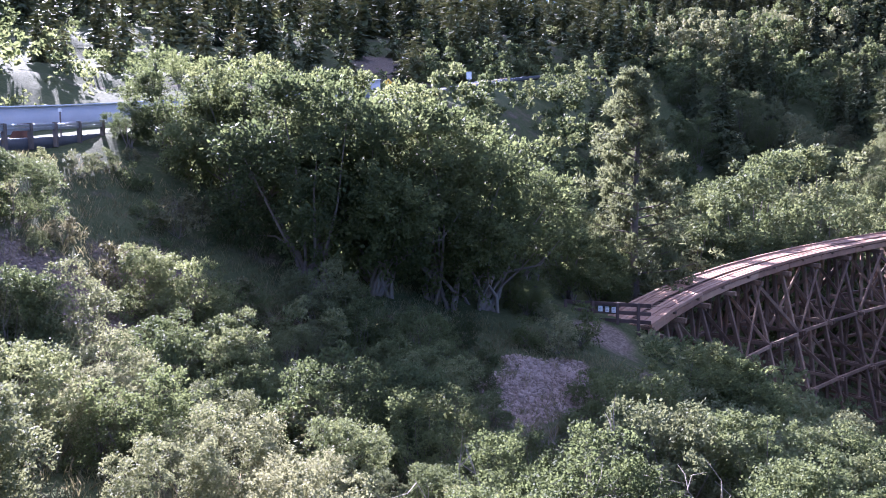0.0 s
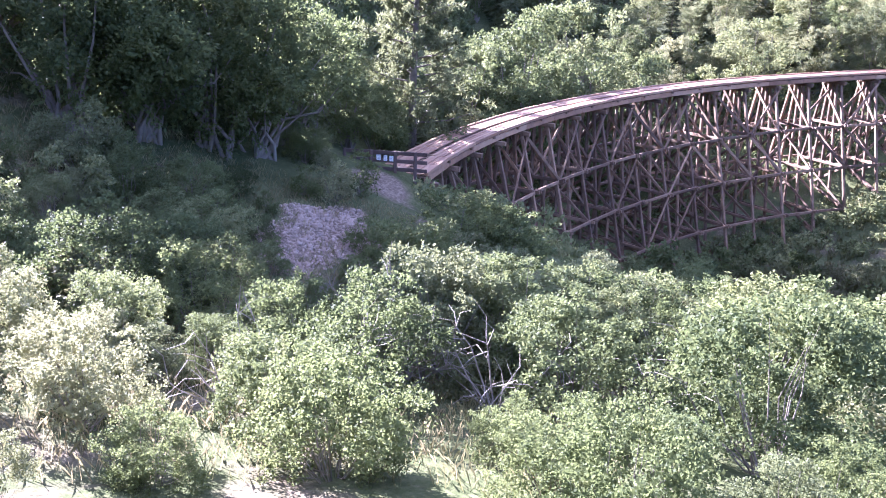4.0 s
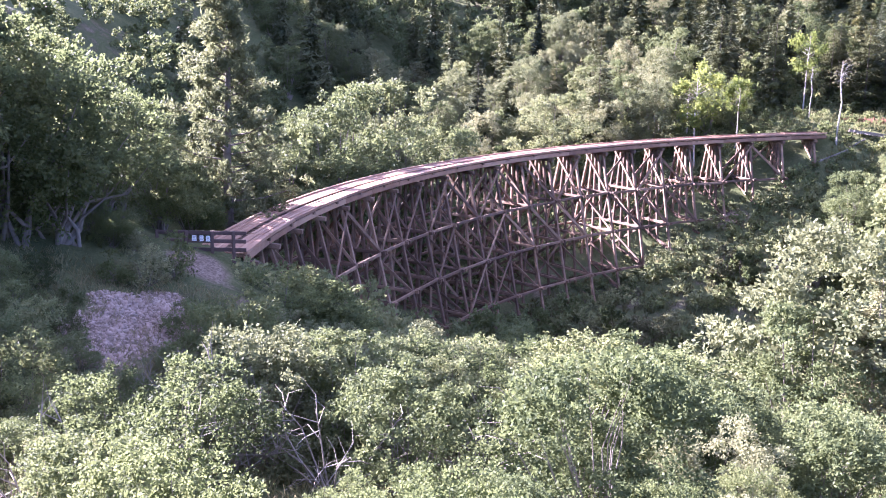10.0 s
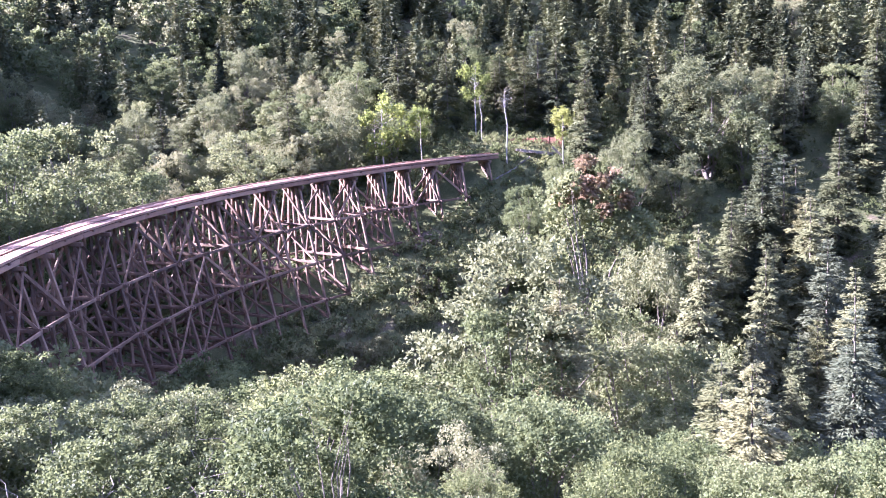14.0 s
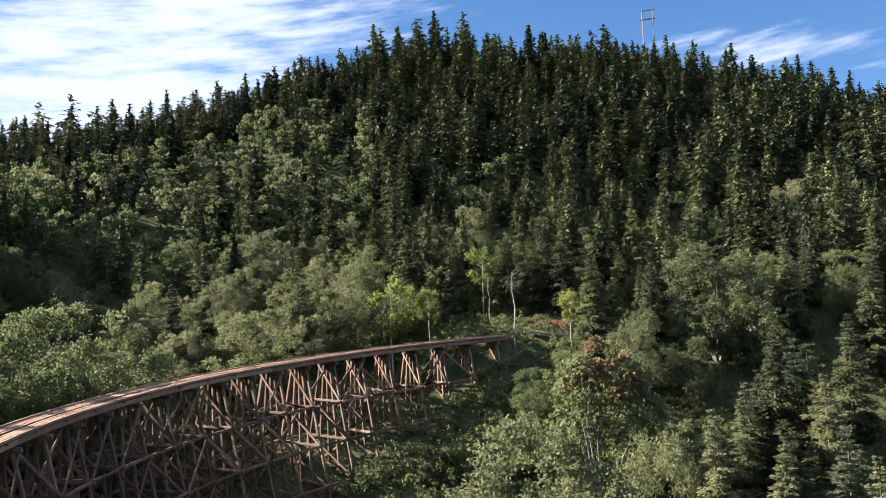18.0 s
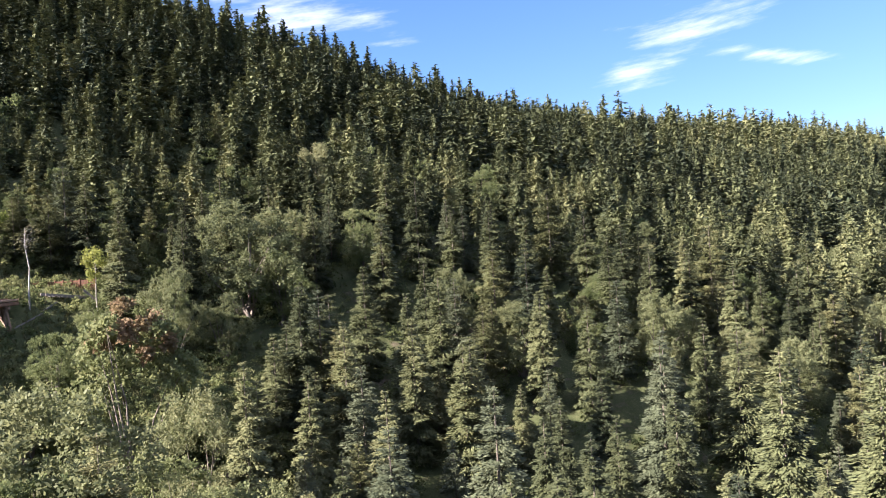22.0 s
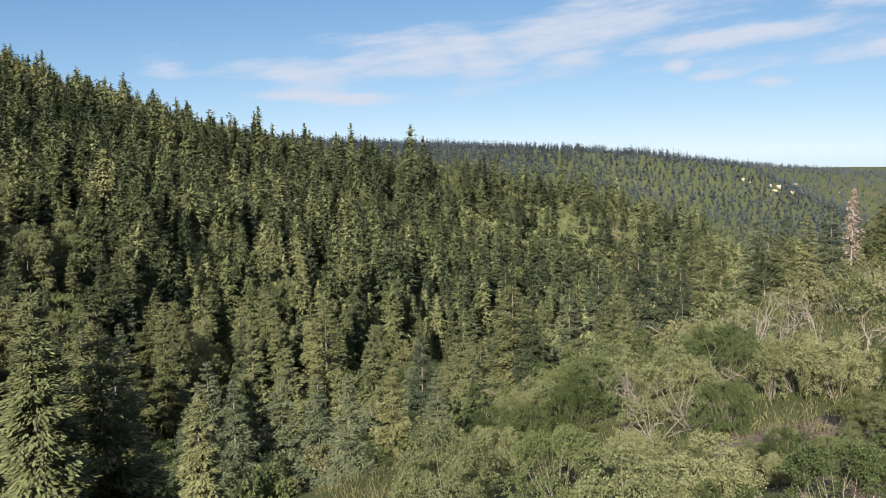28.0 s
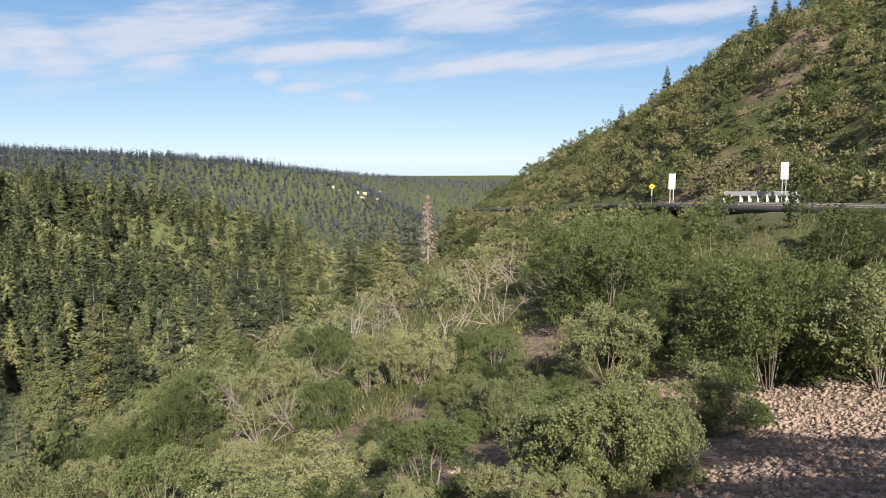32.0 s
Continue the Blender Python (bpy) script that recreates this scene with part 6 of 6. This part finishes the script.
# ---- overlook rail ----
def make_rail():
    a, b = heading(164.5, 1.25, -0.575), heading(205, 1.5, -0.60)
    root = thing("handrail", (a.x, a.y, height(a.x, a.y)), "dark painted overlook handrail with rounded end", "railing")
    d = (b - a).normalized()
    side = d.cross(Vector((0, 0, 1)))
    rings, prof = [], []
    for k in range(12):
        t = 2 * math.pi * k / 12
        prof.append((0.055 * math.copysign(abs(math.cos(t)) ** 0.6, math.cos(t)), 0.022 * math.copysign(abs(math.sin(t)) ** 0.6, math.sin(t))))
    V = []
    for s, f in ((0.0, 0.25), (0.006, 0.7), (0.02, 1.0), (0.5, 1.0), ((b - a).length, 1.0)):
        for u, v in prof:
            V.append(a + d * s + side * u * f + Vector((0, 0, v * f)))
    F = [(i * 12 + j, i * 12 + (j + 1) % 12, (i + 1) * 12 + (j + 1) % 12, (i + 1) * 12 + j) for i in range(4) for j in range(12)]
    bm = bmesh.new()
    vs = [bm.verts.new(root.matrix_world.inverted() @ v) for v in V]
    for f in F:
        bm.faces.new([vs[k] for k in f])
    bm.faces.new(vs[:12][::-1]); bm.faces.new(vs[-12:])
    bmesh.ops.recalc_face_normals(bm, faces=bm.faces)
    part("top_rail", bm, M_RAIL, root)
    post = beam_mesh("rail_post", M_RAIL, 77, 0.01)
    for f in (0.12, 0.85):
        p = a.lerp(b, f)
        laid("post", post, root, (p.x, p.y, height(p.x, p.y) - 0.2), (p.x, p.y, p.z - 0.02), 0.06, 0.06)


make_rail()


# ---- dead brush ----
def dead(az, r, tall, k):
    x, y = at(az, r)
    plant_ob = plant("dead_shrub", (BARES[k % 3],), x, y, tall / 2.2, "leafless grey-brown dead shrub", "shrub", "dead shrubs", 0.1, ("branch",))


for i, (az, r, tall) in enumerate(((158, 40, 3.6), (160.5, 38, 4.2), (163, 36, 3.6), (152.5, 28, 3.0), (150, 27, 2.6), (165.5, 46, 4.6), (168, 50, 4), (170.5, 70, 4), (166, 74, 4.5), (173, 62, 3.4), (155, 52, 4), (147, 42, 3), (143, 44, 3.4), (131.5, 58, 7), (125, 55, 5), (176, 25, 1.6), (35, 30, 2.8), (37.5, 32, 3.2), (39, 34, 2.6), (6.5, 26, 2.6), (8, 25, 2.8), (4.5, 24.5, 2.2), (26.5, 104, 7), (25.4, 106, 6), (12, 20, 4.2), (20, 18, 3.6), (30, 22, 4.4), (38.5, 25, 5), (7.5, 17, 3.0), (46, 27, 5), (1, 16, 3.0), (33, 27, 5), (154, 34, 3.4), (156.5, 44, 4.2), (161.5, 58, 4.4), (149, 36, 3.2), (164, 62, 4.6), (167, 38, 3.4), (169.5, 44, 3.8), (172, 52, 3.8), (159, 66, 5), (146, 52, 4.4), (151.5, 60, 4.6), (171, 34, 2.8), (174.5, 44, 3.6), (162, 30, 2.6), (140, 50, 4), (166.5, 84, 5), (169, 96, 5), (163, 100, 5), (61.5, 84, 5), (62.5, 86, 5), (63.5, 85, 4))):
    dead(az, r, tall * (0.72 if az > 100 else 0.85), i)


# ---- stones ----
def stone_mesh(name, seed):
    rng = np.random.default_rng(seed)
    bm = bmesh.new()
    bmesh.ops.create_icosphere(bm, subdivisions=1, radius=0.5)
    for v in bm.verts:
        v.co = Vector([math.copysign(abs(c * 2) ** 0.6 * 0.5, c) for c in v.co]) * rng.uniform(0.45, 1.25)
        v.co.x *= rng.uniform(0.9, 1.4)
        v.co.z *= 0.7
    me = bpy.data.meshes.new(name)
    bm.to_mesh(me); bm.free()
    me.materials.append(M_ROCK)
    return me


STONES = [stone_mesh("stone", 200 + k) for k in range(5)]


def scree(spots, count, size, seed, name, label, singles=0):
    """Broken stone lying on the ground about the spots; the nearest are single stones."""
    rng = np.random.default_rng(seed)
    P, S = [], []
    area = np.array([r * r for _, _, r in spots]); area = area / area.sum()
    for k in range(count):
        x, y, r = spots[rng.choice(len(spots), p=area)]
        a, q = rng.uniform(0, 6.28), r * math.sqrt(rng.uniform(0, 1)) * rng.uniform(0.85, 1.15)
        P.append((x + q * math.cos(a), y + q * math.sin(a)))
        S.append(min(size * math.exp(rng.normal(-0.2, 0.55)), size * 2.6))
    P, S = np.array(P), np.array(S)
    Z = heights(P)
    order = np.argsort(np.hypot(*P.T) - 3 * S)
    for i in order[:singles]:
        ob = new("stone", STONES[i % 5])
        ob.parent = ground
        ob.matrix_basis = Matrix.LocRotScale((P[i, 0], P[i, 1], Z[i] + 0.1 * S[i]), Euler(rng.uniform(-0.5, 0.5, 3) + (0, 0, rng.uniform(0, 6.28))), Vector((S[i],) * 3))
    V, F, o = [], [], 0
    arrays = []
    for me in STONES:
        v = np.array([tuple(q.co) for q in me.vertices]); f = np.array([tuple(p.vertices) for p in me.polygons])
        arrays.append((v, f))
    for i in order[singles:]:
        v, f = arrays[i % 5]
        m = np.array(Euler(rng.uniform(-0.6, 0.6, 3) + (0, 0, rng.uniform(0, 6.28))).to_matrix()) * S[i]
        V.append(v @ m.T + (P[i, 0], P[i, 1], Z[i] + 0.1 * S[i])); F.append(f + o); o += len(v)
    tagged(new(name, np_mesh(name, np.concatenate(V), np.concatenate(F), M_ROCK)), label, "stones", kind="stuff")


scree(STONY[8:], 17000, 0.058, 301, "near_scree", "tan broken stone spilling down the slope", 300)
scree(STONY[:6], 4200, 0.11, 302, "gully_scree", "grey-pink broken stone in the gully")
scree(STONY[6:8], 1500, 0.1, 303, "bank_scree", "scattered grey stones on the bare bank")


# ---- grass ----
def tufts(az0, az1, r0, r1, gap, seed, tall, name, label, broad=1.0):
    P, rng = grid_scatter(az0, az1, r0, r1, gap, seed)
    ok = clear_of(P, 2.0, 5.0, 0.6)
    P = P[ok]
    Z = heights(P)
    n = 14
    base = np.repeat(np.column_stack([P, Z]), n, 0) + np.column_stack([rng.normal(0, 0.2, (len(P) * n, 2)), np.zeros(len(P) * n)])
    lean = rng.normal(0, 0.35, (len(base), 2))
    h = tall * rng.uniform(0.5, 1.2, (len(base), 1))
    tip = base + np.column_stack([lean, np.ones(len(base))]) * h
    side = unit(np.column_stack([rng.normal(0, 1, (len(base), 2)), np.zeros(len(base))])) * 0.006 * broad * (1 + r0 / 25)
    mid = (base * 0.45 + tip * 0.55) + (0, 0, 0.06)
    V = np.stack([base - side, base + side, mid + side * 0.8, tip], 1).reshape(-1, 3)
    F = np.arange(len(V)).reshape(-1, 4)
    tagged(new(name, np_mesh(name, V, F, M_GRASS)), label, "grass", kind="stuff")


tufts(-38, 30, 12, 45, 0.62, 401, 0.38, "bank_grass", "dry and green grass on the stony bank")
tufts(126, 200, 24, 50, 0.75, 402, 0.24, "slope_grass", "dry and green grass among the shrubs")
tufts(30, 66, 56, 150, 1.1, 403, 0.7, "creek_grass", "rank green grass and weeds on the creek bank", 2.6)
